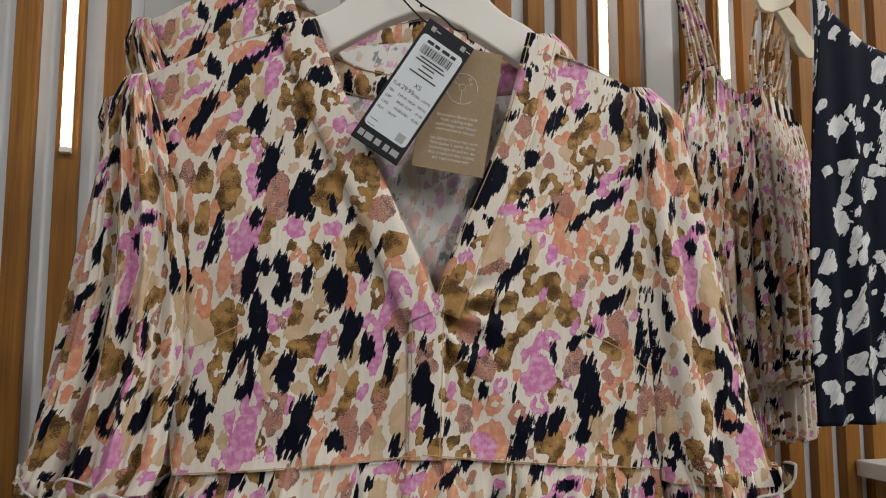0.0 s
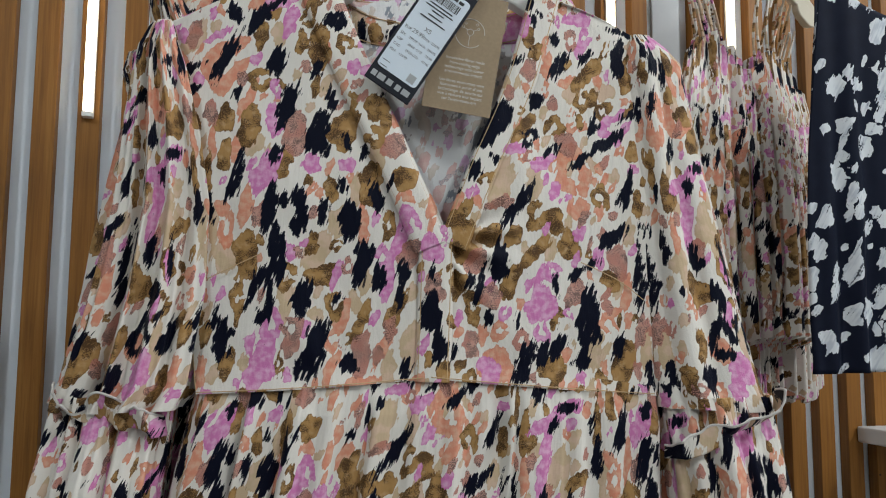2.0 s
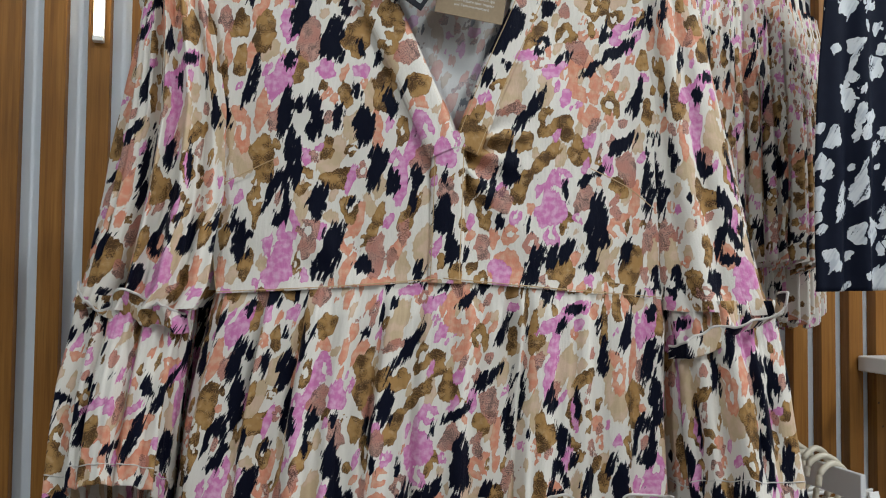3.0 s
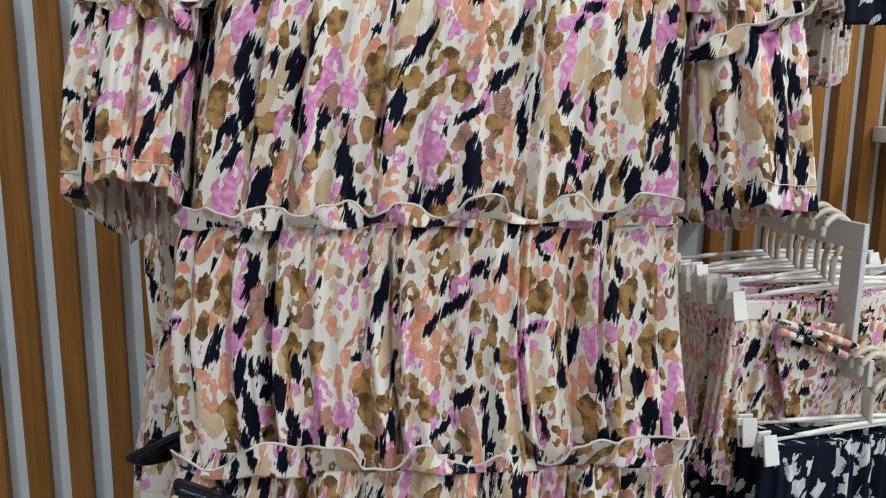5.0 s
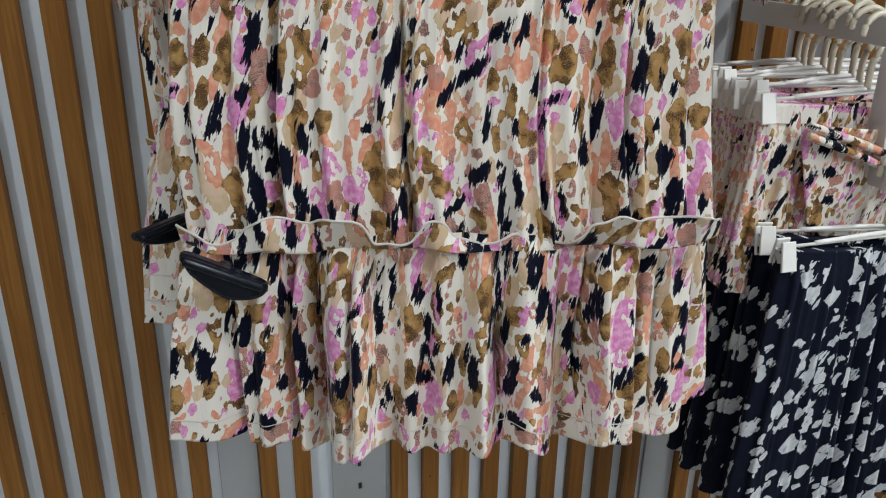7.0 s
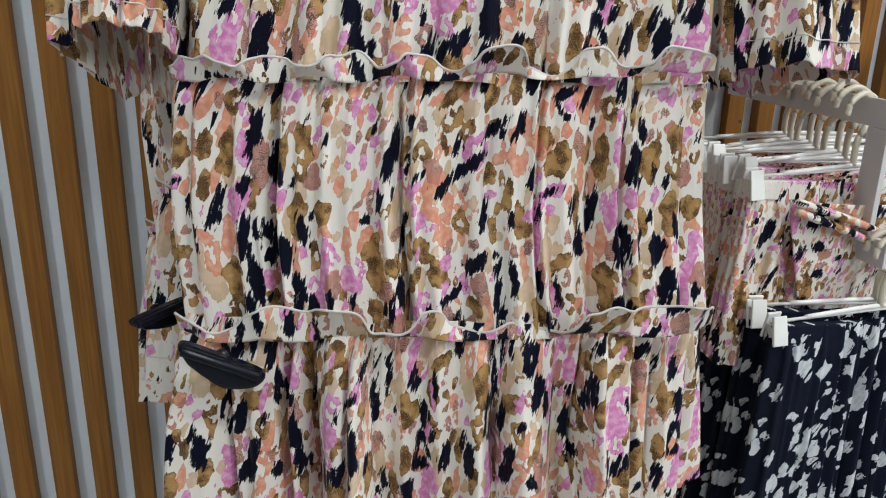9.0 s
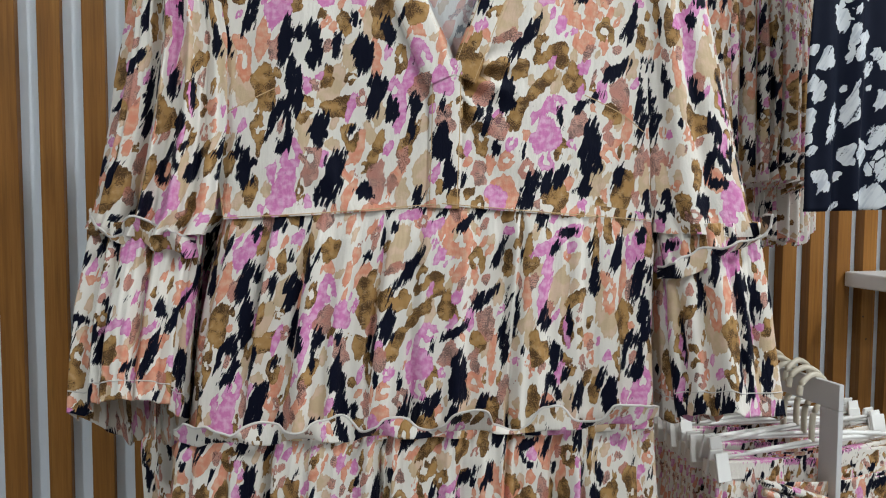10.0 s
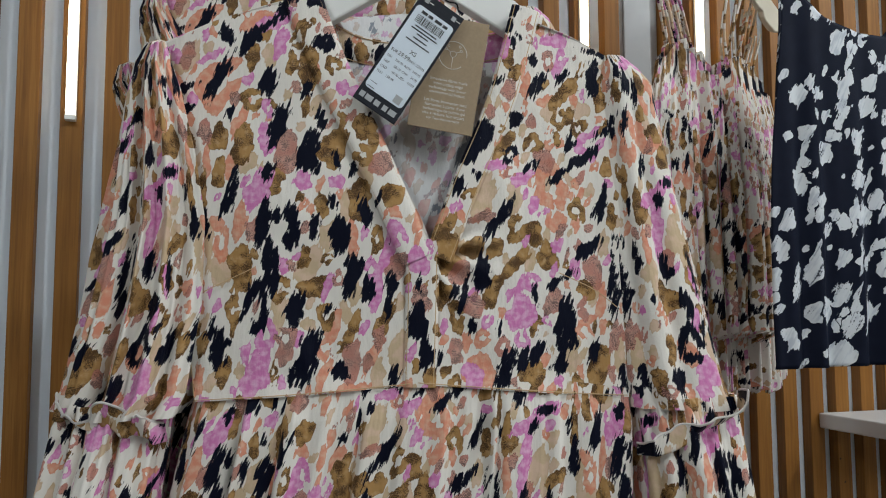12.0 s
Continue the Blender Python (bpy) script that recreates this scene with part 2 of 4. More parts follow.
def ink_tiles(grain=0.0005):
    """How deep inside a dab of each ink a place of the print's repeat lies, in millimetres, from -3 to 3."""
    cols, rows = round(TILE_W / grain), round(TILE_H / grain)
    tiles = {name: np.full((rows, cols), -3.0) for name in INKS}
    covered = np.full((rows, cols), -3.0)
    rnd = np.random.RandomState(11)

    def dab(field, ci, ri, long, wide, tilt):
        reach = int((long * 1.5 + 5) / 1000 / grain)
        k = np.arange(-reach, reach + 1)
        dx, dz = np.meshgrid(k * grain * 1000, k * grain * 1000)
        c, q = math.cos(radians(tilt)), math.sin(radians(tilt))
        along, across = dx * q + dz * c, dx * c - dz * q
        turn = np.arctan2(across, along)
        p = rnd.uniform(0, 6.28, 4)
        bulge = 1 + 0.13 * np.sin(2 * turn + p[0]) + 0.11 * np.sin(3 * turn + p[1]) + 0.08 * np.sin(5 * turn + p[2])
        far = np.hypot(across / abs(wide), along / long) / bulge
        inside = (1 - far) * abs(wide)
        if wide < 0:
            gap = np.abs((turn - p[3] + np.pi) % (2 * np.pi) - np.pi)
            inside = np.minimum(np.minimum(inside, (far - 0.36) * abs(wide)), (gap - 0.25) * far * abs(wide))
        at = np.ix_((ri + k) % rows, (ci + k) % cols)
        field[at] = np.maximum(field[at], inside)
        covered[at] = np.maximum(covered[at], inside)

    for name, table in INKS.items():
        for x, z, long, wide, tilt in table:
            grow = 1.05 if name == "dark_ink" else 1.10
            dab(tiles[name], round((x / 1000 - TILE_X) / grain), round((1.3 + z / 1000 - TILE_Z) / grain), long * grow, wide * grow, tilt)
    # smaller dabs that fill the ground between the others
    kinds = ("beige_ink", "peach_ink", "tan_ink", "peach_ink", "rust_ink", "beige_ink", "pink_ink", "dark_ink", "peach_ink", "rust_ink", "pink_ink", "tan_ink")
    for step in range(3200):
        ci, ri = rnd.randint(cols), rnd.randint(rows)
        room = -covered[ri, ci]
        if room < 1.8 or (room < 2.6 and rnd.rand() < 0.5):
            continue
        name = kinds[rnd.randint(len(kinds))]
        long = rnd.uniform(4.0, 7.5)
        wide = long * rnd.uniform(0.4, 0.75) * (-1 if rnd.rand() < 0.35 and name not in ("beige_ink", "dark_ink") else 1)
        dab(tiles[name], ci, ri, long, wide, rnd.normal(15, 18))
        if np.mean(covered > 0) > 0.70:
            break
    return {name: np.clip(tile, -3, 3) for name, tile in tiles.items()}


TILES = ink_tiles()


def ink(me, u, v):
    """Store on each vertex how far it lies inside the dabs of each ink; u, v: its place on the flat cloth."""
    for name, tile in TILES.items():
        rows, cols = tile.shape
        c, r = (u - TILE_X) / TILE_W * cols, (v - TILE_Z) / TILE_H * rows
        c0, r0 = np.floor(c).astype(int), np.floor(r).astype(int)
        fc, fr = c - c0, r - r0
        c1, r1 = (c0 + 1) % cols, (r0 + 1) % rows
        c0, r0 = c0 % cols, r0 % rows
        value = (tile[r0, c0] * (1 - fc) + tile[r0, c1] * fc) * (1 - fr) + (tile[r1, c0] * (1 - fc) + tile[r1, c1] * fc) * fr
        me.attributes.new(name, "FLOAT", "POINT").data.foreach_set("value", (value + 3).astype(np.float32))


def floral_print(name, pale=0.0):
    """Cream viscose with a dabbed print: washes, tan and peach curls, pink flowers, stippled rust spots and ragged navy strokes."""
    n = Nodes(name)
    uv = n.uv()
    lean = n.mapping(uv, rot=18)
    bristle = n.math("SUBTRACT", n.noise(n.mapping(lean, scale=(1, 0.13, 1)), 420, 2, 0.6), 0.5)
    fine = n.noise(uv, 1150, 2)
    wash = n.noise(uv, 190, 3)
    wash2 = n.noise(uv, 75, 2)
    streak = n.math("SUBTRACT", n.noise(n.mapping(lean, scale=(1, 0.35, 1)), 150, 3), 0.5)
    wobble = n.math("ADD", n.math("MULTIPLY", n.math("SUBTRACT", wash, 0.5), 2.4), n.math("MULTIPLY", streak, 5.5))

    def depth(field, ragged):
        inside = n.math("SUBTRACT", n.add("ShaderNodeAttribute", attribute_name=field).outputs["Fac"], 3.0)
        return n.math("ADD", inside, n.math("MULTIPLY_ADD", bristle, ragged, wobble))

    def lay(under, inside, tone, edge=0.3, strength=1.0):
        return n.mix(n.math("MULTIPLY", n.step(inside, 0.0, edge), strength), under, tone)

    def rim(inside, width):
        return n.math("SUBTRACT", 1.0, n.step(inside, 0.0, width))

    stipple = n.step(n.math("ADD", fine, n.math("MULTIPLY", n.math("SUBTRACT", wash2, 0.5), 0.7)), 0.50, 0.56)
    colour = CREAM
    inside = depth("beige_ink", 5.0)
    tone = n.mix(n.step(wash2, 0.42, 0.60), (0.56, 0.40, 0.23), (0.66, 0.46, 0.32))
    colour = lay(colour, n.math("ADD", inside, 0.6), n.mix(n.math("MULTIPLY", rim(inside, 1.0), 0.35), tone, (0.46, 0.30, 0.15)), 0.5, 0.88)
    inside = depth("peach_ink", 4.0)
    tone = n.mix(n.step(wash, 0.38, 0.68), PEACH, (0.72, 0.40, 0.27))
    tone = n.mix(n.math("MULTIPLY", rim(inside, 1.1), 0.4), tone, (0.56, 0.19, 0.10))
    colour = lay(colour, n.math("ADD", inside, 0.3), tone, 0.35, 0.95)
    inside = depth("tan_ink", 3.5)
    tone = n.mix(n.step(wash2, 0.38, 0.62), TAN, (0.27, 0.15, 0.055))
    tone = n.mix(n.math("MULTIPLY", n.step(wash, 0.50, 0.72), 0.6), tone, BEIGE)
    tone = n.mix(n.math("MULTIPLY", n.math("MULTIPLY", stipple, n.step(wash2, 0.42, 0.54)), 0.85), tone, (0.05, 0.026, 0.014))
    tone = n.mix(n.math("MULTIPLY", rim(inside, 0.9), 0.45), tone, BROWN)
    colour = lay(colour, n.math("ADD", inside, 0.3), tone, 0.3)
    inside = depth("pink_ink", 4.5)
    tone = n.mix(n.step(wash, 0.38, 0.68), PINK, (0.74, 0.42, 0.60))
    tone = n.mix(n.math("MULTIPLY", rim(inside, 1.0), 0.4), tone, (0.56, 0.12, 0.36))
    colour = lay(colour, n.math("ADD", inside, 0.3), tone, 0.35)
    inside = depth("rust_ink", 4.0)
    tone = n.mix(n.step(wash2, 0.38, 0.58), (0.50, 0.20, 0.15), (0.60, 0.31, 0.24))
    tone = n.mix(n.math("MULTIPLY", n.math("MULTIPLY", stipple, n.step(wash, 0.30, 0.50)), 0.85), tone, (0.05, 0.020, 0.024))
    colour = lay(colour, inside, tone, 0.3, 0.92)
    inside = n.math("ADD", depth("dark_ink", 11.0), -0.1)
    dry = n.math("MULTIPLY", n.math("MULTIPLY", n.step(fine, 0.50, 0.60), rim(inside, 1.1)), 0.8)
    colour = n.mix(n.math("MULTIPLY", n.step(inside, 0.0, 0.25), n.math("SUBTRACT", 1.0, dry)), colour, NAVY)
    # faded reverse of the print, lightened further for light coming through the cloth
    if pale:
        colour = n.mix(pale, colour, (0.84, 0.90, 1.0))
    n.bsdf.inputs["Specular IOR Level"].default_value = 0.07
    weave = n.noise(uv, 1600, 1)
    crinkle = n.noise(n.mapping(uv, scale=(1, 0.28, 1)), 85, 4, 0.55)
    pucker = n.noise(n.mapping(uv, rot=-35, scale=(1, 0.4, 1)), 46, 3, 0.5)
    relief = n.math("ADD", n.math("MULTIPLY_ADD", crinkle, 3.2, n.math("MULTIPLY", weave, 0.35)), n.math("MULTIPLY", pucker, 2.6))
    return n.finish(colour, 0.5, relief, 0.42, 0.0022)


def navy_print(name):
    """Navy jersey with ragged white blots."""
    n = Nodes(name)
    uv = n.uv()
    shake = n.vec("SCALE", n.vec("SUBTRACT", n.noise(uv, 48, 3, 0.5, True), (0.5, 0.5, 0.5)), 0.026)
    p = n.vec("ADD", uv, shake)
    brush = n.noise(n.mapping(n.mapping(uv, rot=28), scale=(1, 0.1, 1)), 300, 2)
    fray = n.math("MULTIPLY", n.math("SUBTRACT", brush, 0.5), 0.62)

    def blots(rot, offset, stretch, scale, radius, spread, chance):
        d, a, b, c = n.cells(n.mapping(n.mapping(p, rot=rot), offset, 0, stretch), scale)
        inside = n.math("SUBTRACT", n.math("ADD", n.math("MULTIPLY_ADD", b, spread, radius), n.math("MULTIPLY", fray, c)), d)
        return n.math("MULTIPLY", n.step(inside, 0.0, 0.015), n.math("GREATER_THAN", a, 1 - chance))

    shape = blots(28, (0.2, 0.6, 0), (1.1, 0.8, 1), 30, 0.15, 0.27, 0.68)
    small = blots(35, (0.45, 0.33, 0), (1.1, 0.7, 1), 50, 0.12, 0.26, 0.42)
    long = blots(14, (0.7, 0.1, 0), (2.4, 0.55, 1), 19, 0.19, 0.12, 0.24)
    ink = n.mix(n.noise(uv, 60), (0.006, 0.008, 0.017), (0.010, 0.013, 0.026))
    white = n.mix(n.step(n.math("ADD", brush, n.noise(uv, 60, 2)), 0.95, 1.25), (0.62, 0.64, 0.66), (0.46, 0.49, 0.54))
    dry = n.math("MULTIPLY", n.step(n.math("ADD", brush, n.math("MULTIPLY", n.noise(uv, 420, 2), 0.5)), 0.86, 0.94), n.step(n.noise(uv, 26, 1), 0.46, 0.60))
    cover = n.math("MULTIPLY", n.math("MAXIMUM", n.math("MAXIMUM", shape, small), long), n.math("SUBTRACT", 1.0, dry))
    colour = n.mix(cover, ink, white)
    n.bsdf.inputs["Specular IOR Level"].default_value = 0.06
    return n.finish(colour, 0.65, n.noise(uv, 1500, 1), 0.2, 0.0008)


def wood(name, tint=1.0):
    n = Nodes(name)
    p = n.place()
    info = n.add("ShaderNodeObjectInfo").outputs["Random"]
    shift = n.add("ShaderNodeCombineXYZ")
    n.put(shift.inputs[0], n.math("MULTIPLY", info, 7.0))
    n.put(shift.inputs[2], n.math("MULTIPLY", info, 31.0))
    q = n.vec("ADD", p, shift.outputs[0])
    g = n.noise(n.mapping(q, scale=(1, 1, 0.03)), 190, 4, 0.6)
    fibre = n.noise(n.mapping(q, scale=(1, 1, 0.02)), 900, 2)
    broad = n.noise(n.mapping(q, scale=(1, 1, 0.25)), 16, 3)
    base = n.ramp(g, [(0.3, (0.17, 0.068, 0.013)), (0.52, (0.25, 0.106, 0.020)), (0.72, (0.32, 0.146, 0.034))], False)
    base = n.mix(n.math("MULTIPLY", n.step(broad, 0.4, 0.7), 0.35), base, (0.26, 0.10, 0.018))
    base = n.mix(n.math("MULTIPLY", info, 0.25), base, (0.24, 0.10, 0.02))
    base = n.mix(n.math("MULTIPLY", n.step(fibre, 0.58, 0.75), 0.35), base, (0.11, 0.048, 0.014))
    spots = n.step(n.noise(q, 70, 1), 0.80, 0.83)
    base = n.mix(spots, base, (0.08, 0.04, 0.02))
    n.bsdf.inputs["Specular IOR Level"].default_value = 0.25
    return n.finish(base, n.math("MULTIPLY_ADD", g, 0.15, 0.45), fibre, 0.15, 0.0006)


def paint(name, colour, rough=0.45, scale=40, vary=0.1, bump=0.1, gloss=0.5):
    n = Nodes(name)
    n.bsdf.inputs["Specular IOR Level"].default_value = gloss
    p = n.place()
    dark = tuple(v * (1 - vary) for v in colour)
    base = n.mix(n.noise(p, scale, 4), dark, colour)
    base = n.mix(n.math("MULTIPLY", n.step(n.noise(p, scale * 0.15, 3), 0.55, 0.75), 0.4), base, dark)
    return n.finish(base, n.math("MULTIPLY_ADD", n.noise(p, scale * 3, 2), 0.12, rough - 0.06), n.noise(p, scale * 12, 2), bump, 0.0006)


def glow(name, colour, strength):
    n = Nodes(name)
    n.put(n.bsdf.inputs["Emission Color"], colour)
    n.bsdf.inputs["Emission Strength"].default_value = strength
    return n.finish((0.9, 0.88, 0.82), 0.4)


FLORAL, FLORAL_INSIDE, NAVY_CLOTH = floral_print("floral_viscose"), floral_print("floral_viscose_inside", 0.36), navy_print("navy_jersey")
WOOD = wood("oak_stain")
WALL = paint("grey_wall_panel", (0.78, 0.85, 0.92), 0.55, 30, 0.08)
# grey lowered to stand for shade on the wall boards and upright
METAL_GREY = paint("powder_coated_grey", (0.40, 0.41, 0.42), 0.4, 60, 0.06)
WHITE_METAL = paint("white_powder_coat", (0.66, 0.66, 0.66), 0.38, 50, 0.06)
WHITE_PLASTIC = paint("white_plastic", (0.84, 0.83, 0.80), 0.35, 30, 0.06, 0.05)
CREAM_PLASTIC = paint("cream_hanger_plastic", (0.66, 0.60, 0.48), 0.35, 30, 0.1, 0.05)
BLACK_PLASTIC = paint("black_tag_plastic", (0.006, 0.008, 0.014), 0.22, 60, 0.3, 0.05, 0.22)
BLACK_CARD = paint("charcoal_card", (0.020, 0.022, 0.030), 0.55, 200, 0.15, 0.1, 0.2)
LABEL = paint("label_paper", (0.68, 0.75, 0.82), 0.5, 150, 0.04)
INK = paint("ink", (0.02, 0.02, 0.025), 0.6, 100, 0.2)
WHITE_INK = paint("white_ink", (0.75, 0.73, 0.68), 0.6, 100, 0.1)
KRAFT = paint("kraft_card", (0.40, 0.29, 0.18), 0.75, 420, 0.3, 0.3)
CORD = paint("black_cord", (0.015, 0.015, 0.016), 0.7, 900, 0.4, 0.5)
THREAD = paint("cream_overlock_thread", (0.74, 0.70, 0.66), 0.7, 900, 0.25, 0.6)
STITCH = paint("sewing_thread", (0.62, 0.42, 0.22), 0.7, 900, 0.25, 0.4)
CHROME = paint("hook_metal", (0.55, 0.55, 0.56), 0.25, 80, 0.1)
PLASTER = paint("assumed_plaster", (0.6, 0.6, 0.6), 0.8, 8, 0.1)
# floor out of view, made pale so that it bounces light upwards
FLOOR = paint("assumed_floor", (0.5, 0.49, 0.47), 0.4, 6, 0.15)
LED = glow("led_diffuser", (1.0, 0.86, 0.60), 9.0)


# ---- mesh helpers ----
def part(name, bm, material, parent=None, label=""):
    """One mesh object out of a bmesh (or a finished mesh), under a thing or a part."""
    if isinstance(bm, bpy.types.Mesh):
        me = bm
    else:
        me = bpy.data.meshes.new(name)
        if material in (FLORAL, NAVY_CLOTH):
            layer = bm.loops.layers.uv.new("UVMap")
            for f in bm.faces:
                for loop in f.loops:
                    loop[layer].uv = (loop.vert.co.x + 0.7 * loop.vert.co.y + 0.31, loop.vert.co.z)
        bm.to_mesh(me)
        bm.free()
        if material is FLORAL:
            co = np.array([v.co for v in me.vertices])
            ink(me, co[:, 0] + 0.7 * co[:, 1] + 0.31, co[:, 2])
    me.materials.clear()
    me.materials.append(material)
    ob = new(name, me)
    ob.parent = parent
    return tagged(ob, label)


def empty(name, m, label, category, group="", kind=""):
    ob = new(name)
    ob.empty_display_size = 0.05
    ob.matrix_world = m
    return tagged(ob, label, category, group, kind)


def box(lo, hi, bevel=0.0):
    bm = bmesh.new()
    bmesh.ops.create_cube(bm, size=1.0)
    size, mid = Vector(hi) - Vector(lo), (Vector(hi) + Vector(lo)) / 2
    bmesh.ops.transform(bm, verts=bm.verts, matrix=Matrix.Translation(mid) @ Matrix.Diagonal((*size, 1)))
    if bevel:
        bmesh.ops.bevel(bm, geom=bm.edges[:], offset=bevel, segments=2, affect="EDGES", profile=0.5)
    return bm


def slab(outline, depth, bevel=0.0, y=0.0):
    """A plate: an outline in x and z, extruded along y."""
    bm = bmesh.new()
    verts = [bm.verts.new((x, y - depth / 2, z)) for x, z in outline]
    face = bm.faces.new(verts)
    made = bmesh.ops.extrude_face_region(bm, geom=[face])
    bmesh.ops.translate(bm, vec=(0, depth, 0), verts=[v for v in made["geom"] if isinstance(v, bmesh.types.BMVert)])
    bmesh.ops.recalc_face_normals(bm, faces=bm.faces)
    if bevel:
        edges = [e for e in bm.edges if abs(e.verts[0].co.y - e.verts[1].co.y) < 1e-6]
        bmesh.ops.bevel(bm, geom=edges, offset=bevel, segments=2, affect="EDGES", profile=0.5)
    return bm


def spline(points, count):
    """Points on a smooth line through the given ones, evenly spread by length."""
    pts = np.array(points, float)
    out = []
    for i in range(len(pts) - 1):
        a, b, c, d = pts[max(i - 1, 0)], pts[i], pts[i + 1], pts[min(i + 2, len(pts) - 1)]
        for s in np.linspace(0, 1, 12, endpoint=False):
            out.append(0.5 * (2 * b + (c - a) * s + (2 * a - 5 * b + 4 * c - d) * s * s + (3 * b - a - 3 * c + d) * s ** 3))
    out = np.array(out + [pts[-1]])
    length = np.concatenate([[0], np.cumsum(np.linalg.norm(np.diff(out, axis=0), axis=1))])
    where = np.linspace(0, length[-1], count)
    return np.stack([np.interp(where, length, out[:, k]) for k in range(out.shape[1])], 1)


def rod(points, radius, sides=8, count=0):
    """A round bar along a smooth line."""
    line = spline(points, count or max(8, len(points) * 6))
    bm = bmesh.new()
    rings = []
    for i, p in enumerate(line):
        way = Vector(line[min(i + 1, len(line) - 1)] - line[max(i - 1, 0)]).normalized()
        side = way.cross(Vector((0.13, 0.2, 1)) if abs(way.z) < 0.9 else Vector((1, 0.1, 0))).normalized()
        up = way.cross(side)
        rings.append([bm.verts.new(Vector(p) + (side * math.cos(a) + up * math.sin(a)) * radius) for a in np.linspace(0, 2 * math.pi, sides, endpoint=False)])
    for r, s in zip(rings, rings[1:]):
        for k in range(sides):
            bm.faces.new((r[k], r[(k + 1) % sides], s[(k + 1) % sides], s[k]))
    bm.faces.new(rings[0][::-1])
    bm.faces.new(rings[-1])
    for f in bm.faces:
        f.smooth = True
    return bm


def grid_mesh(name, co, uv, printed=True):
    """A sheet of quads out of an array of places (rows, columns, 3) and cloth coordinates (rows, columns, 2)."""
    rows, cols = co.shape[:2]
    idx = np.arange(rows * cols).reshape(rows, cols)
    faces = np.stack([idx[:-1, :-1], idx[:-1, 1:], idx[1:, 1:], idx[1:, :-1]], -1).reshape(-1, 4)
    me = bpy.data.meshes.new(name)
    me.from_pydata(co.reshape(-1, 3).tolist(), [], faces.tolist())
    layer = me.uv_layers.new(name="UVMap")
    layer.data.foreach_set("uv", uv.reshape(-1, 2)[faces.reshape(-1)].reshape(-1).astype(np.float32))
    me.polygons.foreach_set("use_smooth", np.ones(len(me.polygons), bool))
    if printed:
        ink(me, uv[..., 0].reshape(-1), uv[..., 1].reshape(-1))
    me.update()
    return me


def cloth(name, me, parent, material, label="", thick=0.0009):
    ob = part(name, me, material, parent, label)
    if thick:
        mod = ob.modifiers.new("thickness", "SOLIDIFY")
        mod.thickness, mod.offset = thick, 0
    return ob


def wave(seed):
    """A smooth random function of one number, about -1 to 1."""
    r = np.random.RandomState(seed)
    k, ph, am = r.uniform(0.6, 3.2, 7), r.uniform(0, 6.28, 7), r.uniform(0.4, 1.0, 7)
    return lambda s: sum(a * np.sin(2 * np.pi * f * s + p) for f, p, a in zip(k, ph, am)) / 3.0


def wrinkle(x, z, seed, size=14.0):
    return np.array([[noise.noise(Vector((a * size, b * size * 0.6, seed))) for a, b in zip(ra, rb)] for ra, rb in zip(x, z)])


def coons(bottom, right, top, left, nu, nv):
    """A sheet in x and z spanned between four border lines."""
    b, t, l, r = spline(bottom, nu), spline(top, nu), spline(left, nv), spline(right, nv)
    s, v = np.linspace(0, 1, nu)[None, :, None], np.linspace(0, 1, nv)[:, None, None]
    return (1 - v) * b[None] + v * t[None] + (1 - s) * l[:, None] + s * r[:, None] - ((1 - s) * (1 - v) * b[0] + s * (1 - v) * b[-1] + (1 - s) * v * t[0] + s * v * t[-1])


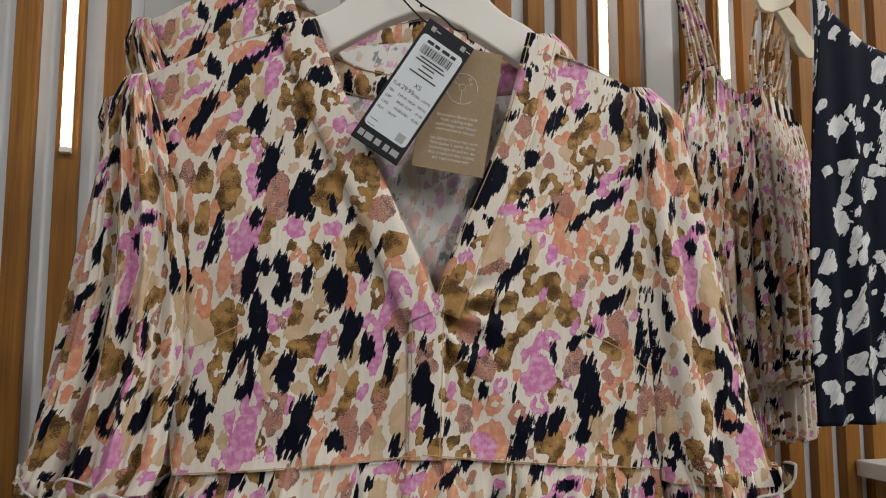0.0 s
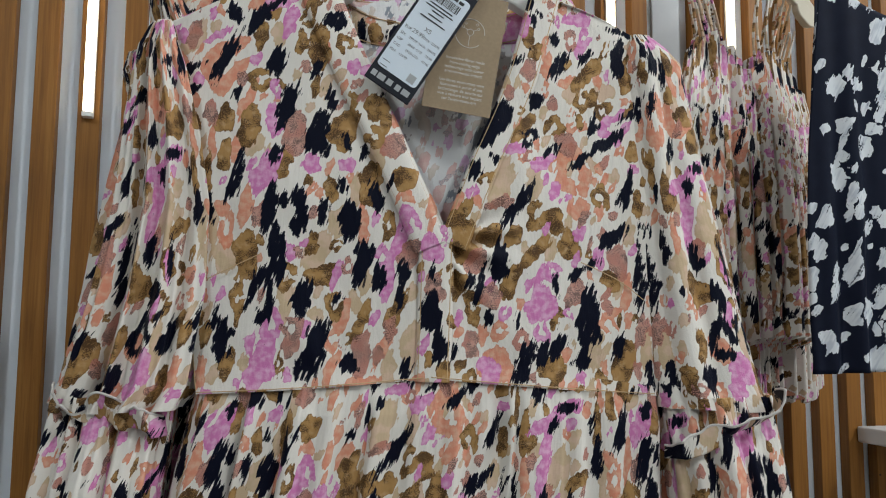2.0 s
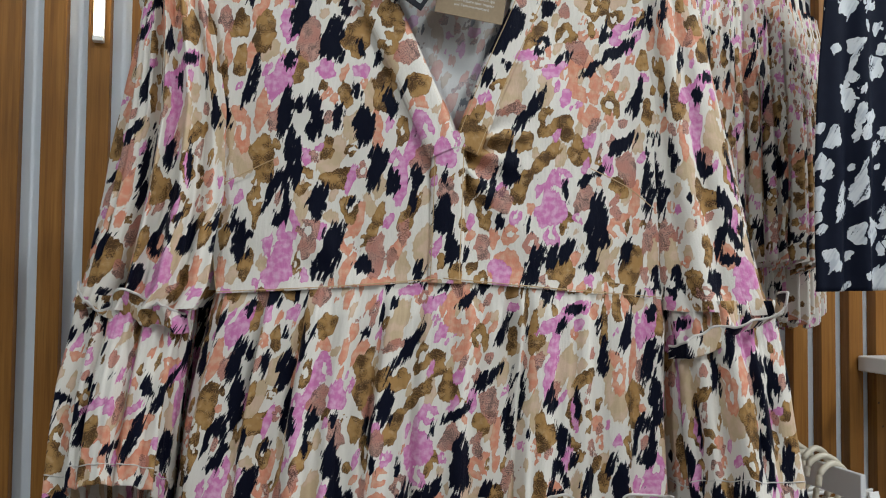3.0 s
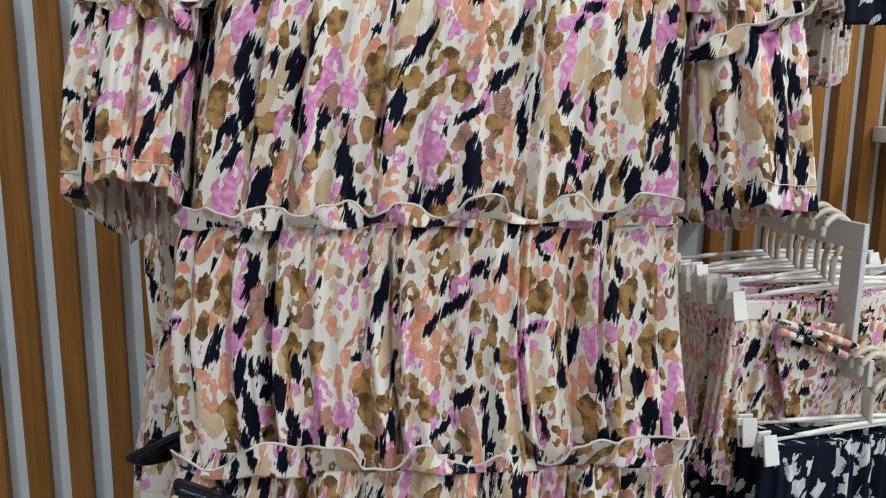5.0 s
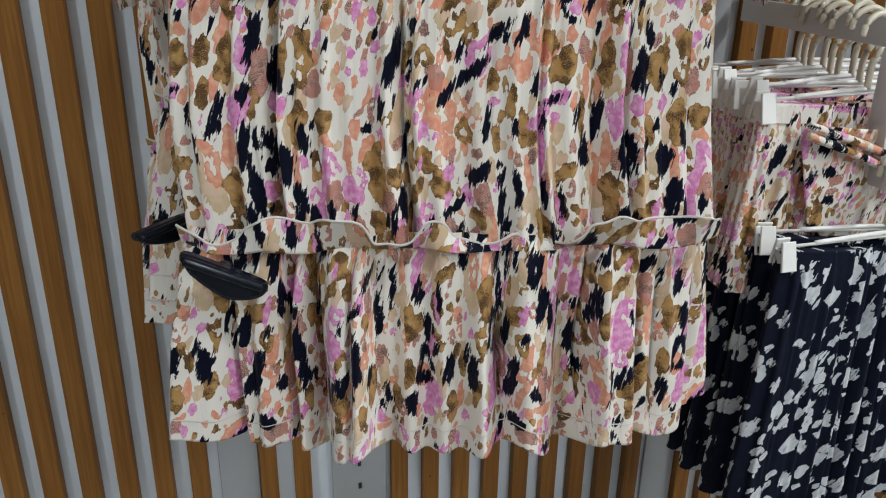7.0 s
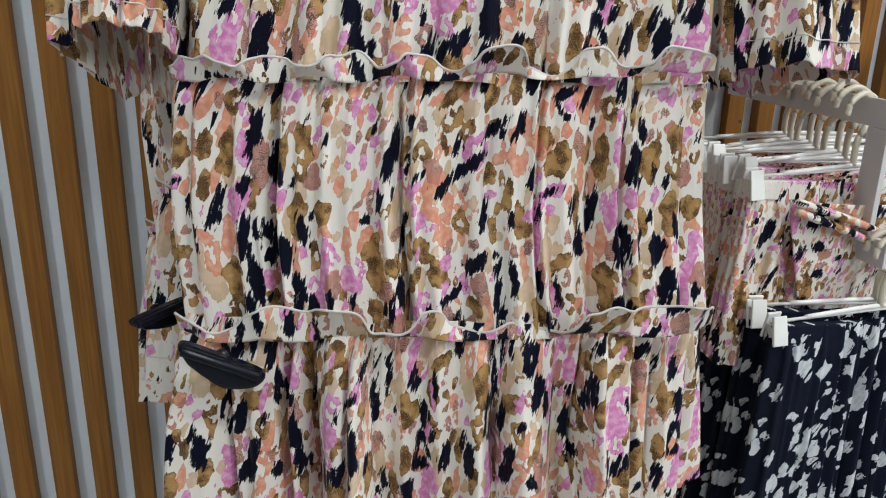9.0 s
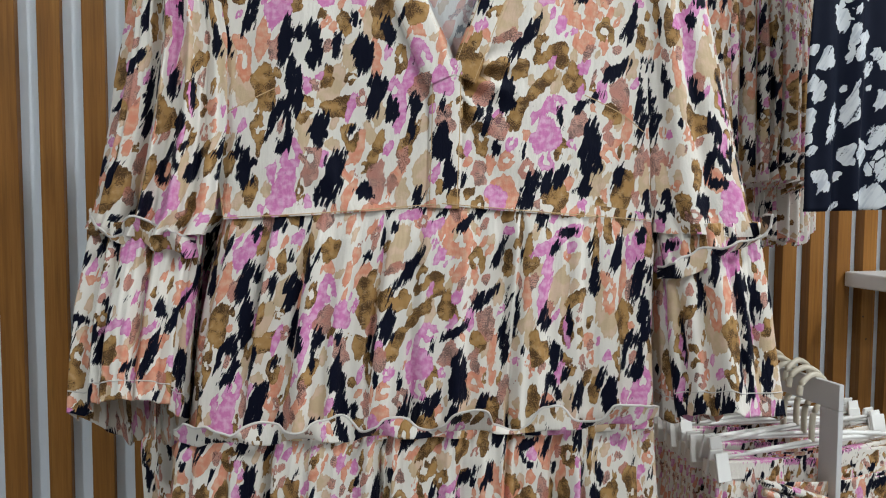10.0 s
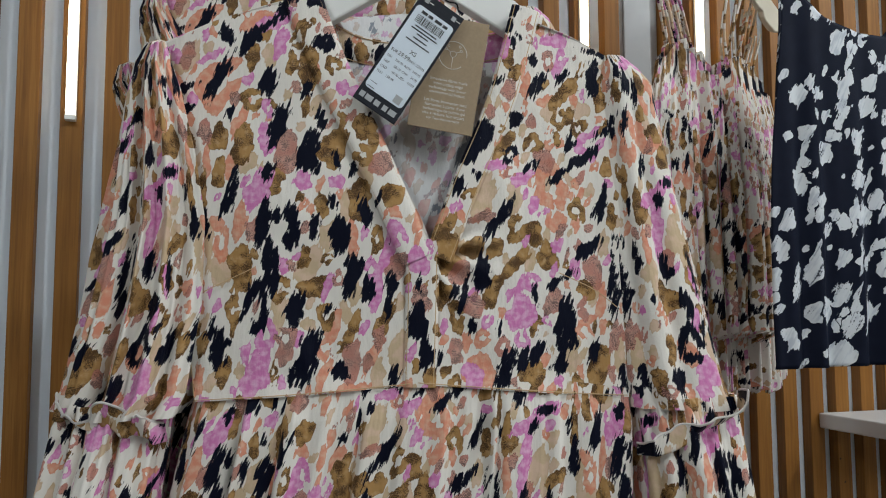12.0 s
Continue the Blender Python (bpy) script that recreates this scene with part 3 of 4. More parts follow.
def drape(name, rows, nu, nv, folds, seed, parent, material, grow=(0.3, 1.0), hem=0.006, gather=1.12, uv_at=(0.0, 0.0), label="", power=0.62, creases=0.75, back_drop=0.0, stitch=0.0, peaks=0.0, thick=0.0009, gathers=0.0, arch=0.0):
    """A hanging tube of cloth. rows: z, left x, right x, front y, back y, downwards. folds: folds per metre and their depth."""
    table = np.array(rows, float)
    v = np.linspace(0, 1, nv)
    keys = np.linspace(0, 1, len(table))
    zs, xl, xr, yf, yb = (np.interp(v, keys, table[:, k]) for k in range(5))
    mid, deep = ((table[:, 2] - table[:, 1]).mean()) / 2, (yb - yf).mean() / 2

    def oval(a):
        cx, sy = np.sin(a), -np.cos(a)
        return cx, sy, np.sign(cx) * np.abs(cx) ** power, np.sign(sy) * np.abs(sy) ** power

    def length(px, py):
        return np.concatenate([[0], np.cumsum(np.hypot(np.diff(px * mid), np.diff(py * deep)))])

    fine = np.linspace(-np.pi, np.pi, 6000)
    run = length(*oval(fine)[2:])
    share = np.linspace(0, 1, nu)
    a = np.interp(np.interp(share, [0, 0.12, 0.88, 1], [0, 0.24, 0.76, 1]) * run[-1], run, fine)
    cx, sy, px, py = oval(a)
    around = length(px, py)
    around -= np.interp(0.0, a, around)
    w1, w2, w3 = wave(seed), wave(seed + 1), wave(seed + 2)
    s, span = around, run[-1]
    f1 = w1(s * folds[0] / 2)
    f2 = w2(s * folds[0])
    ripple = np.sign(f1) * np.abs(f1) ** 0.8 + 0.55 * f2
    amp = folds[1] * np.interp(v, [0, 1], grow)
    drift = 0.003 * w3(v * 0.3)
    hx, hy = (xr - xl) / 2, (yb - yf) / 2
    co = np.zeros((nv, nu, 3))
    swing = np.interp(v, [0, 1], [0, 0.25])
    r2 = ripple[None] + swing[:, None] * w3(s * folds[0] * 0.7)[None]
    rnd = np.random.RandomState(seed + 7)
    crease = np.zeros((nv, nu))
    for _ in range(int(span * 30)):
        at, wide, deep, start, end = rnd.uniform(-span / 2, span / 2), rnd.uniform(0.0022, 0.0055), rnd.uniform(0.4, 1.3), rnd.uniform(-0.6, 0.5), rnd.uniform(0.5, 1.8)
        line = at + rnd.uniform(-0.008, 0.008) * v + 0.002 * w3(v * 0.5 + at * 9)
        life = np.clip((v - start) * 5, 0, 1) * np.clip((end - v) * 5, 0, 1)
        off = s[None] - line[:, None]
        crease += (deep * life)[:, None] * (np.exp(-(off / wide) ** 2) - 0.35 * np.exp(-((off - wide * 2.2) / (wide * 1.6)) ** 2))
    r2 = r2 - creases * crease
    if gathers:
        fade = (np.clip(v / 0.04, 0, 1) * np.exp(-v / 0.22))[:, None] * (0.6 + 0.4 * w1(s * 9))[None]
        r2 = r2 + gathers / folds[1] * fade * (w2(s * 62)[None] + 0.6 * w3(s * 120)[None])
    co[..., 0] = ((xl + xr) / 2 + drift)[:, None] + px[None] * hx[:, None] + cx[None] * amp[:, None] * r2 * 0.7
    co[..., 1] = ((yf + yb) / 2)[:, None] + py[None] * hy[:, None] + sy[None] * amp[:, None] * r2
    co[..., 2] = zs[:, None] + (v ** 3)[:, None] * hem * (0.6 * w2(s * 6) + 0.8 * ripple)[None] - back_drop * (v ** 2)[:, None] * (sy + 1)[None] / 2
    co[..., 2] -= arch * (1 - v)[:, None] * np.abs(cx[None]) ** 1.5
    co[..., 2] += peaks * ((1 - v) ** 6)[:, None] * np.exp(-((np.abs(co[..., 0]) - 0.062) / 0.026) ** 2)
    uv = np.zeros((nv, nu, 2))
    row = co[int(0.6 * (nv - 1))]
    drawn = np.concatenate([[0], np.cumsum(np.hypot(np.diff(row[:, 0]), np.diff(row[:, 1])))])
    drawn -= np.interp(0.0, a, drawn)
    uv[..., 0] = (drawn * (1 + 0.3 * (gather - 1)))[None] + uv_at[0]
    uv[..., 1] = zs[:, None] + uv_at[1]
    ob = cloth(name, grid_mesh(name, co, uv, material is not NAVY_CLOTH), parent, material, label, thick)
    if stitch:
        row = co[int(stitch * (nv - 1))]
        line = row[np.abs(a) < 1.6].copy()
        line[:, 1] -= 0.0009
        part("stitching", rod([tuple(p) for p in line[::4]], 0.0005, 5, nu // 2), THREAD, ob, "pale line of hem stitching")
    return ob


def frill(name, x0, x1, z0, y0, y1, height, seed, parent, material, slope=0.0, beat=16.0, depth=0.009):
    """A gathered heading that stands out from a seam, with a white overlocked edge."""
    n = 300
    s = np.linspace(0, 1, n)
    length = x1 - x0
    w1, w2 = wave(seed), wave(seed + 5)
    k = beat * length / 2.2
    out = w1(s * k)
    out = np.sign(out) * np.abs(out) ** 0.45
    tip = w2(s * k * 0.8)
    tip = np.sign(tip) * np.abs(tip) ** 0.4
    ease = np.hanning(9)[1:-1] / np.hanning(9).sum()
    out, tip = (np.convolve(np.pad(q, 3, "edge"), ease, "valid") for q in (out, tip))
    taper = 0.35 + 0.65 * np.clip(np.minimum(s, 1 - s) / 0.08, 0, 1)
    tip, out = tip * taper, out * taper
    rows = []
    for v in np.linspace(0, 1, 12):
        x = x0 + s * length + 0.004 * v * w2(s * k * 1.1 + 3)
        y = np.interp(s, [0, 0.06, 0.5, 0.94, 1], [y0 + 0.022, y0, (y0 + y1) / 2 - 0.002, y1, y1 + 0.022]) - 0.003 - v * (0.006 + depth * out)
        z = z0 + slope * s + v * height * (0.62 + 0.40 * tip + 0.12 * w1(s * k * 2.3 + 1)) + 0.003 * out
        rows.append(np.stack([x, y, z], -1))
    co = np.array(rows)
    uv = np.stack([co[..., 0] * 1.2 + 0.37, co[..., 2] + 0.13], -1)
    ob = cloth(name, grid_mesh(name, co, uv), parent, material)
    part("overlocked_edge", rod([tuple(p) for p in co[-1][::3]], 0.00105, 6, 360), THREAD, ob, "cream overlocked thread edge")
    return ob


# ---- room shell ----
WALL_Y = 1.222          # face of the grey panel behind the slats
PITCH, SLAT_W, SLAT_D, SLAT_X = 0.0592, 0.0305, 0.024, -0.2925

tagged(part("wall_north", box((-3, WALL_Y, 0), (4, WALL_Y + 0.1, 2.8)), WALL), "pale grey wall panel behind wooden slats", "wall", kind="structure")
# unseen shell, added to close the space and return the lamps' light
tagged(part("wall_south", box((-3, -3.6, 0), (4, -3.5, 2.8)), PLASTER), "unseen assumed wall closing the room", "wall", kind="structure")
tagged(part("wall_west", box((-3.1, -3.5, 0), (-3, WALL_Y + 0.1, 2.8)), PLASTER), "unseen assumed wall closing the room", "wall", kind="structure")
tagged(part("wall_east", box((4, -3.5, 0), (4.1, WALL_Y + 0.1, 2.8)), PLASTER), "unseen assumed wall closing the room", "wall", kind="structure")
tagged(part("floor", box((-3.1, -3.6, -0.1), (4.1, WALL_Y + 0.1, 0)), FLOOR), "unseen assumed floor, pale to bounce light", "floor", kind="structure")
tagged(part("ceiling", box((-3.1, -3.6, 2.8), (4.1, WALL_Y + 0.1, 2.9)), PLASTER), "unseen assumed ceiling closing the room", "ceiling", kind="structure")


# ---- slatted wall ----
STANDARDS = (-0.092, 0.738)      # boards over plain wall gaps where a slat is missing; grey stands for shade
SLOTTED = 0.122                  # slotted upright between the boards
LIT = (1, 5, 15, 19)                # slats that carry a light strip

cladding = empty("slat_wall", pose(0, WALL_Y, 0), "brown wooden slats in a row on a grey wall", "wall cladding", kind="structure")
slat_mesh = None
for k in range(-14, 44):
    x = SLAT_X + PITCH * k
    if any(x - 0.005 < c < x + SLAT_W + 0.005 for c in STANDARDS) or abs(x + SLAT_W / 2 - SLOTTED) < 0.05:
        continue
    if slat_mesh is None:
        first = part("slat", box((0, -SLAT_D, 0.02), (SLAT_W, -0.001, 2.78), 0.0012), WOOD, cladding)
        slat_mesh = first.data
        first.location.x = x
    else:
        ob = new("slat", slat_mesh)
        ob.parent, ob.location = cladding, (x, 0, 0)

for c in STANDARDS:
    ob = part("shaded_gap_board", box((-0.034, -0.008, 0.02), (0.034, -0.001, 2.78), 0.0015), METAL_GREY)
    ob.location = (c, WALL_Y, 0)
    tagged(ob, "grey board over a wall gap, toned down for shade", "panel", "cover boards")
upright = empty("slotted_upright", pose(SLOTTED, WALL_Y, 0), "grey slotted metal upright on the slatted wall", "shelf upright")
part("channel", box((-0.05, -0.014, 0.02), (0.05, -0.001, 2.78), 0.0015), METAL_GREY, upright)
# no holes are cut: black blocks on the face paint the slots' shade
slot_mesh = None
for j in range(52):
    if slot_mesh is None:
        ob = part("slot", box((-0.003, -0.0165, -0.006), (0.003, -0.0145, 0.006)), INK, upright, "black block for the dark inside a slot")
        slot_mesh = ob.data
    else:
        ob = new("slot", slot_mesh)
        ob.parent = upright
    ob.location = (0, 0, 0.15 + j * 0.05)


def light_strip(x, z0):
    ob = empty("led_light_strip", pose(x, WALL_Y - SLAT_D, z0), "lit warm white light strip fixed along a wooden slat", "light strip", "light strips on slats")
    part("profile", box((-0.0075, -0.006, 0.0), (0.0075, -0.0005, 1.0), 0.0008), WHITE_PLASTIC, ob)
    part("diffuser", box((-0.0065, -0.0145, 0.005), (0.0065, -0.0065, 0.998), 0.003), LED, ob, "glowing diffuser")
    part("end_cap", box((-0.0073, -0.0148, -0.003), (0.0073, -0.0005, 0.0045), 0.001), WHITE_PLASTIC, ob)
    return ob


for k in LIT:
    light_strip(SLAT_X + PITCH * k + SLAT_W / 2, 1.708)


# ---- dresses ----
def dress(m, label, tuck=0.0, fine=1.0):
    root = empty("tiered_dress", m, label, "dress", "printed dresses on the rail")
    front = lambda z: np.interp(z, [0.77, 1.0, 1.19, 1.36, 1.5, 1.65, 1.7], [-0.046, -0.026, -0.016, -0.010, -0.012, -0.004, 0.002])

    def panel(name, bottom, right, top, left, material, back=None, seed=1.0, lift=0.0, label=""):
        nu, nv = (int(170 * fine), int(270 * fine)) if back is None else (int(120 * fine), int(130 * fine))
        xz = coons(bottom, right, top, left, nu, nv)
        x, z = xz[..., 0], xz[..., 1]
        y = front(z) + 0.016 * (np.abs(x) / 0.185) ** 4 - lift
        y += 0.0050 * wrinkle(x, z, seed) + 0.0026 * wrinkle(x + 0.7 * z, z * 0.6, seed + 9, 30)
        if name == "bodice_front" and seed > 3:
            turn, far = np.arctan2(z - 1.474, x - 0.004), np.hypot(z - 1.474, x - 0.004)
            y -= 0.0040 * np.sin(turn * 13 + 0.6 * np.sin(turn * 5)) * np.exp(-((far - 0.026) / 0.030) ** 2)
        y -= 0.0030 * np.clip((1.375 - z) / 0.02, 0, 1)
        if back is not None:
            y = np.interp(z, [1.59, 1.655], [0.016, back]) + 0.004 * wrinkle(x, z, seed) - 0.010 * (np.abs(x) / 0.185) ** 4
        me = grid_mesh(name, np.stack([x, y, z], -1), np.stack([x, z], -1))
        return cloth(name, me, root, material, label, 0.0009 * (back is not None))

    panel("bodice_front", [(-0.170, 1.354), (-0.08, 1.359), (0.004, 1.366)], [(0.004, 1.366), (0.012, 1.42), (0.014, 1.478), (-0.016, 1.545), (-0.056, 1.633), (-0.076, 1.690)],
          [(-0.206, 1.644), (-0.15, 1.667), (-0.076, 1.690)], [(-0.170, 1.354), (-0.180, 1.433), (-0.180, 1.497), (-0.190, 1.57), (-0.206, 1.644)], FLORAL, seed=1.0)
    panel("bodice_front", [(0.004, 1.366), (0.09, 1.359), (0.186, 1.352)], [(0.186, 1.352), (0.188, 1.41), (0.186, 1.491), (0.180, 1.58), (0.178, 1.640)],
          [(0.086, 1.676), (0.13, 1.662), (0.178, 1.640)], [(0.004, 1.366), (0.012, 1.42), (0.016, 1.476), (0.034, 1.533), (0.062, 1.600), (0.086, 1.676)], FLORAL, seed=4.0)
    panel("bodice_back", [(-0.170, 1.354), (0.004, 1.366), (0.186, 1.352)], [(0.186, 1.352), (0.186, 1.491), (0.178, 1.640)],
          [(-0.204, 1.644), (-0.076, 1.680), (-0.05, 1.664), (0.0, 1.660), (0.06, 1.660), (0.086, 1.670), (0.178, 1.640)], [(-0.170, 1.354), (-0.171, 1.497), (-0.204, 1.644)], FLORAL_INSIDE, back=0.040, seed=7.0, label="pale inside of the printed cloth")

    for line in ([(-0.208, 1.643), (-0.15, 1.666), (-0.076, 1.689)], [(0.086, 1.675), (0.13, 1.661), (0.180, 1.639)]):
        c = spline(line, 30)
        f0 = front(c[:, 1]) + 0.016 * (np.abs(c[:, 0]) / 0.185) ** 4
        b0 = 0.040 - 0.010 * (np.abs(c[:, 0]) / 0.185) ** 4
        co = np.array([np.stack([c[:, 0], f0 * (1 - v) + b0 * v, c[:, 1] + 0.006 * np.sin(np.pi * v) - 0.004 * v], -1) for v in np.linspace(0, 1, 9)])
        uv = np.stack([co[..., 0], co[..., 2] + (co[..., 1] - f0[None])], -1)
        cloth("shoulder_yoke", grid_mesh("shoulder_yoke", co, uv), root, FLORAL)

    for line in ([(-0.170, 1.3555), (-0.08, 1.3605), (0.004, 1.3675)], [(0.004, 1.3675), (0.09, 1.3605), (0.186, 1.3535)], [(-0.197, 1.424), (-0.16, 1.442), (-0.122, 1.460)], [(0.172, 1.427), (0.15, 1.442), (0.118, 1.456)],
                 [(-0.170, 1.357), (-0.180, 1.433), (-0.180, 1.497), (-0.190, 1.57), (-0.205, 1.642)], [(0.186, 1.355), (0.188, 1.41), (0.186, 1.491), (0.180, 1.58), (0.178, 1.637)]):
        c = spline(line, 30)
        c[:, 0] = np.clip(c[:, 0], -0.207, 0.188)
        y = front(c[:, 1]) + 0.016 * (np.abs(c[:, 0]) / 0.185) ** 4 - np.where(c[:, 1] < 1.37, 0.0052, 0.0022)
        part("seam", rod([tuple(p) for p in np.stack([c[:, 0], y, c[:, 1]], -1)[::2]], 0.00038, 5, 60), STITCH, root, "fine tan seam")

    def band(name, line, width, lift, taper=1.0, u0=0.0, y_back=None):
        c = spline(line, 200)
        way = np.gradient(c, axis=0)
        way /= np.linalg.norm(way, axis=1)[:, None]
        nor = np.stack([way[:, 1], -way[:, 0]], 1)
        s = np.linspace(0, 1, 200)
        co, uv = [], []
        for v in np.linspace(0, 1, 22):
            p = c + nor * (v * width * np.interp(s, [0, 1], [1, taper]))[:, None]
            y = front(p[:, 1]) + 0.016 * (np.abs(p[:, 0]) / 0.185) ** 4 - lift * (1 - abs(2 * v - 1) ** 6) - 0.0012
            if y_back is not None:
                y = np.full(200, y_back) - 0.004 * np.sin(np.pi * v)
            co.append(np.stack([p[:, 0], y, p[:, 1]], -1))
            uv.append(np.stack([p[:, 0] + u0, p[:, 1] + u0 * 1.7], -1))
        ob = cloth(name, grid_mesh(name, np.array(co), np.array(uv)), root, FLORAL, thick=0.0016)
        for v in (0.08, 0.92):
            p = c + nor * (v * width * np.interp(s, [0, 1], [1, taper]))[:, None]
            y = np.full(200, y_back - 0.003) if y_back is not None else front(p[:, 1]) + 0.016 * (np.abs(p[:, 0]) / 0.185) ** 4 - lift * 0.4 - 0.0026
            part("stitching", rod([tuple(q) for q in np.stack([p[:, 0], y, p[:, 1]], -1)[::9]], 0.0005, 5, 90), STITCH, ob)
        return ob

    band("neckband", [(0.016, 1.470), (-0.016, 1.545), (-0.056, 1.633), (-0.077, 1.690)], -0.026, 0.004, 1.15)
    band("neckband", [(0.086, 1.684), (0.062, 1.600), (0.034, 1.533), (0.010, 1.470)], -0.024, 0.003, 0.9)
    band("back_neckband", [(-0.075, 1.682), (-0.04, 1.664), (0.02, 1.660), (0.088, 1.675)], 0.026, 0.0, 1.0, 0.23, 0.036)
    band("placket", [(-0.005, 1.482), (-0.006, 1.43), (-0.008, 1.364)], -0.026, 0.003)

    # sleeves, then the gathered flounce under each
    def shifted(rows, dx):
        made = []
        for z, a, b, f, k in rows:
            d = dx * np.interp(z, [1.50, 1.63], [1, 0])
            made.append((z, a + d, b + d, f + abs(d) * 0.6, k + abs(d) * 0.6))
        return made

    drape("sleeve", shifted([(1.647, -0.211, -0.203, 0.012, 0.028), (1.640, -0.216, -0.198, -0.002, 0.036), (1.622, -0.224, -0.192, -0.007, 0.042), (1.60, -0.228, -0.184, -0.010, 0.046), (1.55, -0.234, -0.172, -0.010, 0.052), (1.497, -0.240, -0.164, -0.008, 0.058),
                     (1.43, -0.254, -0.165, -0.008, 0.062), (1.36, -0.270, -0.176, -0.010, 0.066), (1.342, -0.276, -0.185, -0.012, 0.066)], tuck), int(320 * fine), int(190 * fine), (56, 0.0130), 21, root, FLORAL, (0.1, 1.1), 0.002, 1.35, (-0.215, 0.0), creases=1.7, thick=0)
    drape("sleeve", shifted([(1.645, 0.166, 0.186, 0.004, 0.028), (1.632, 0.164, 0.200, -0.004, 0.036), (1.62, 0.162, 0.212, -0.006, 0.042), (1.55, 0.166, 0.226, -0.006, 0.052), (1.49, 0.170, 0.240, -0.006, 0.058),
                     (1.41, 0.176, 0.257, -0.010, 0.062), (1.36, 0.178, 0.268, -0.014, 0.066), (1.342, 0.182, 0.276, -0.016, 0.066)], -tuck), int(280 * fine), int(190 * fine), (15, 0.0050), 31, root, FLORAL, (0.1, 1.0), 0.002, 1.1, (0.210, 0.0), thick=0)
    drape("sleeve_flounce", shifted([(1.352, -0.272, -0.194, -0.008, 0.062), (1.29, -0.281, -0.200, -0.018, 0.070), (1.214, -0.287, -0.208, -0.022, 0.076)], tuck), int(340 * fine), int(110 * fine), (40, 0.0095), 41, root, FLORAL, (0.8, 1.05), 0.006, 1.3, (-0.2, 0.7), back_drop=0.062, stitch=0.9, thick=0.0009 * (fine == 1.0), gathers=0.002)
    drape("sleeve_flounce", shifted([(1.352, 0.184, 0.276, -0.012, 0.062), (1.29, 0.196, 0.290, -0.024, 0.070), (1.195, 0.204, 0.304, -0.028, 0.078)], -tuck), int(340 * fine), int(110 * fine), (20, 0.0076), 51, root, FLORAL, (0.8, 1.05), 0.006, 1.3, (0.3, 0.2), back_drop=0.03, stitch=0.9, thick=0.0009 * (fine == 1.0), gathers=0.002)
    frill("cuff_frill", -0.277 + tuck, -0.192 + tuck, 1.346, -0.008 + tuck, -0.012 + tuck, 0.020, 61, root, FLORAL, -0.022, 30, 0.006)
    frill("cuff_frill", 0.188 - tuck, 0.276 - tuck, 1.304, -0.016 + tuck, -0.018 + tuck, 0.020, 66, root, FLORAL, 0.038, 24, 0.006)

    # three gathered tiers of the skirt
    drape("skirt_tier", [(1.372, -0.172, 0.187, -0.0098, 0.045), (1.34, -0.178, 0.190, -0.0150, 0.05), (1.26, -0.196, 0.188, -0.016, 0.06), (1.178, -0.208, 0.188, -0.018, 0.068)], int(640 * fine), int(124 * fine), (21, 0.0066), 71, root, FLORAL, (0.10, 1.15), 0.002, 1.28, (0.1, 0.52), creases=1.25, thick=0, gathers=0.0034, arch=0.014)
    drape("skirt_tier", [(1.184, -0.208, 0.188, -0.017, 0.068), (1.16, -0.213, 0.189, -0.020, 0.072), (1.08, -0.220, 0.195, -0.024, 0.078), (0.985, -0.216, 0.207, -0.028, 0.084)], int(640 * fine), int(124 * fine), (20, 0.0080), 81, root, FLORAL, (0.5, 1.1), 0.002, 1.28, (0.55, 0.1), creases=1.35, thick=0, gathers=0.0042)
    drape("skirt_tier", [(0.995, -0.216, 0.207, -0.027, 0.082), (0.965, -0.220, 0.209, -0.031, 0.086), (0.90, -0.226, 0.208, -0.036, 0.092), (0.806, -0.228, 0.211, -0.042, 0.098)], int(640 * fine), int(124 * fine), (12, 0.0230), 91, root, FLORAL, (0.3, 1.25), 0.010, 1.28, (0.25, 0.85), stitch=0.93, creases=1.0, thick=0.0009 * (fine == 1.0), gathers=0.0048)
    frill("tier_frill", -0.212, 0.190, 1.176, -0.020, -0.020, 0.021, 101, root, FLORAL, 0.012, 16, 0.010)
    frill("tier_frill", -0.218, 0.210, 0.982, -0.030, -0.030, 0.028, 111, root, FLORAL, 0.004, 15, 0.013)
    return root


def hanger(m, label, group=""):
    root = empty("clothes_hanger", m, label, "clothes hanger", group)
    half = [(0.0, 1.737), (0.030, 1.735), (0.044, 1.728), (0.054, 1.715), (0.068, 1.703), (0.088, 1.692), (0.11, 1.670), (0.15, 1.648), (0.172, 1.628), (0.176, 1.615), (0.168, 1.608), (0.158, 1.612), (0.14, 1.624), (0.11, 1.644), (0.08, 1.662), (0.03, 1.692), (0.004, 1.702)]
    right = spline(half[:10], 36).tolist() + spline(half[9:], 30).tolist()[1:]
    outline = right + [(-x, z) for x, z in right[::-1]][:-1]
    part("shoulder_bar", slab(outline, 0.014, 0.002), WHITE_PLASTIC, root)
    part("hook", rod([(0, 0, 1.734), (0, 0, 1.775), (0.012, 0, 1.792), (0.026, 0, 1.808), (0.018, 0, 1.836), (-0.004, 0, 1.842), (-0.022, 0, 1.83)], 0.0022, 8, 50), CHROME, root, "bent metal hook")
    # dark disc on the bar's face, painted shade of a screw hole
    part("screw_hole_dark", rod([(0, -0.0076, 1.7075), (0, -0.0068, 1.7075)], 0.0013, 8, 3), INK, root)
    for i, (x, w) in enumerate(((-0.0125, 0.0065), (-0.0045, 0.0055), (0.0055, 0.0065), (0.0135, 0.006))):
        part("print_bar", box((x - w / 2, -0.0076, 1.7195), (x + w / 2, -0.0071, 1.7225)), INK, root, "small dark printed mark")
    return root


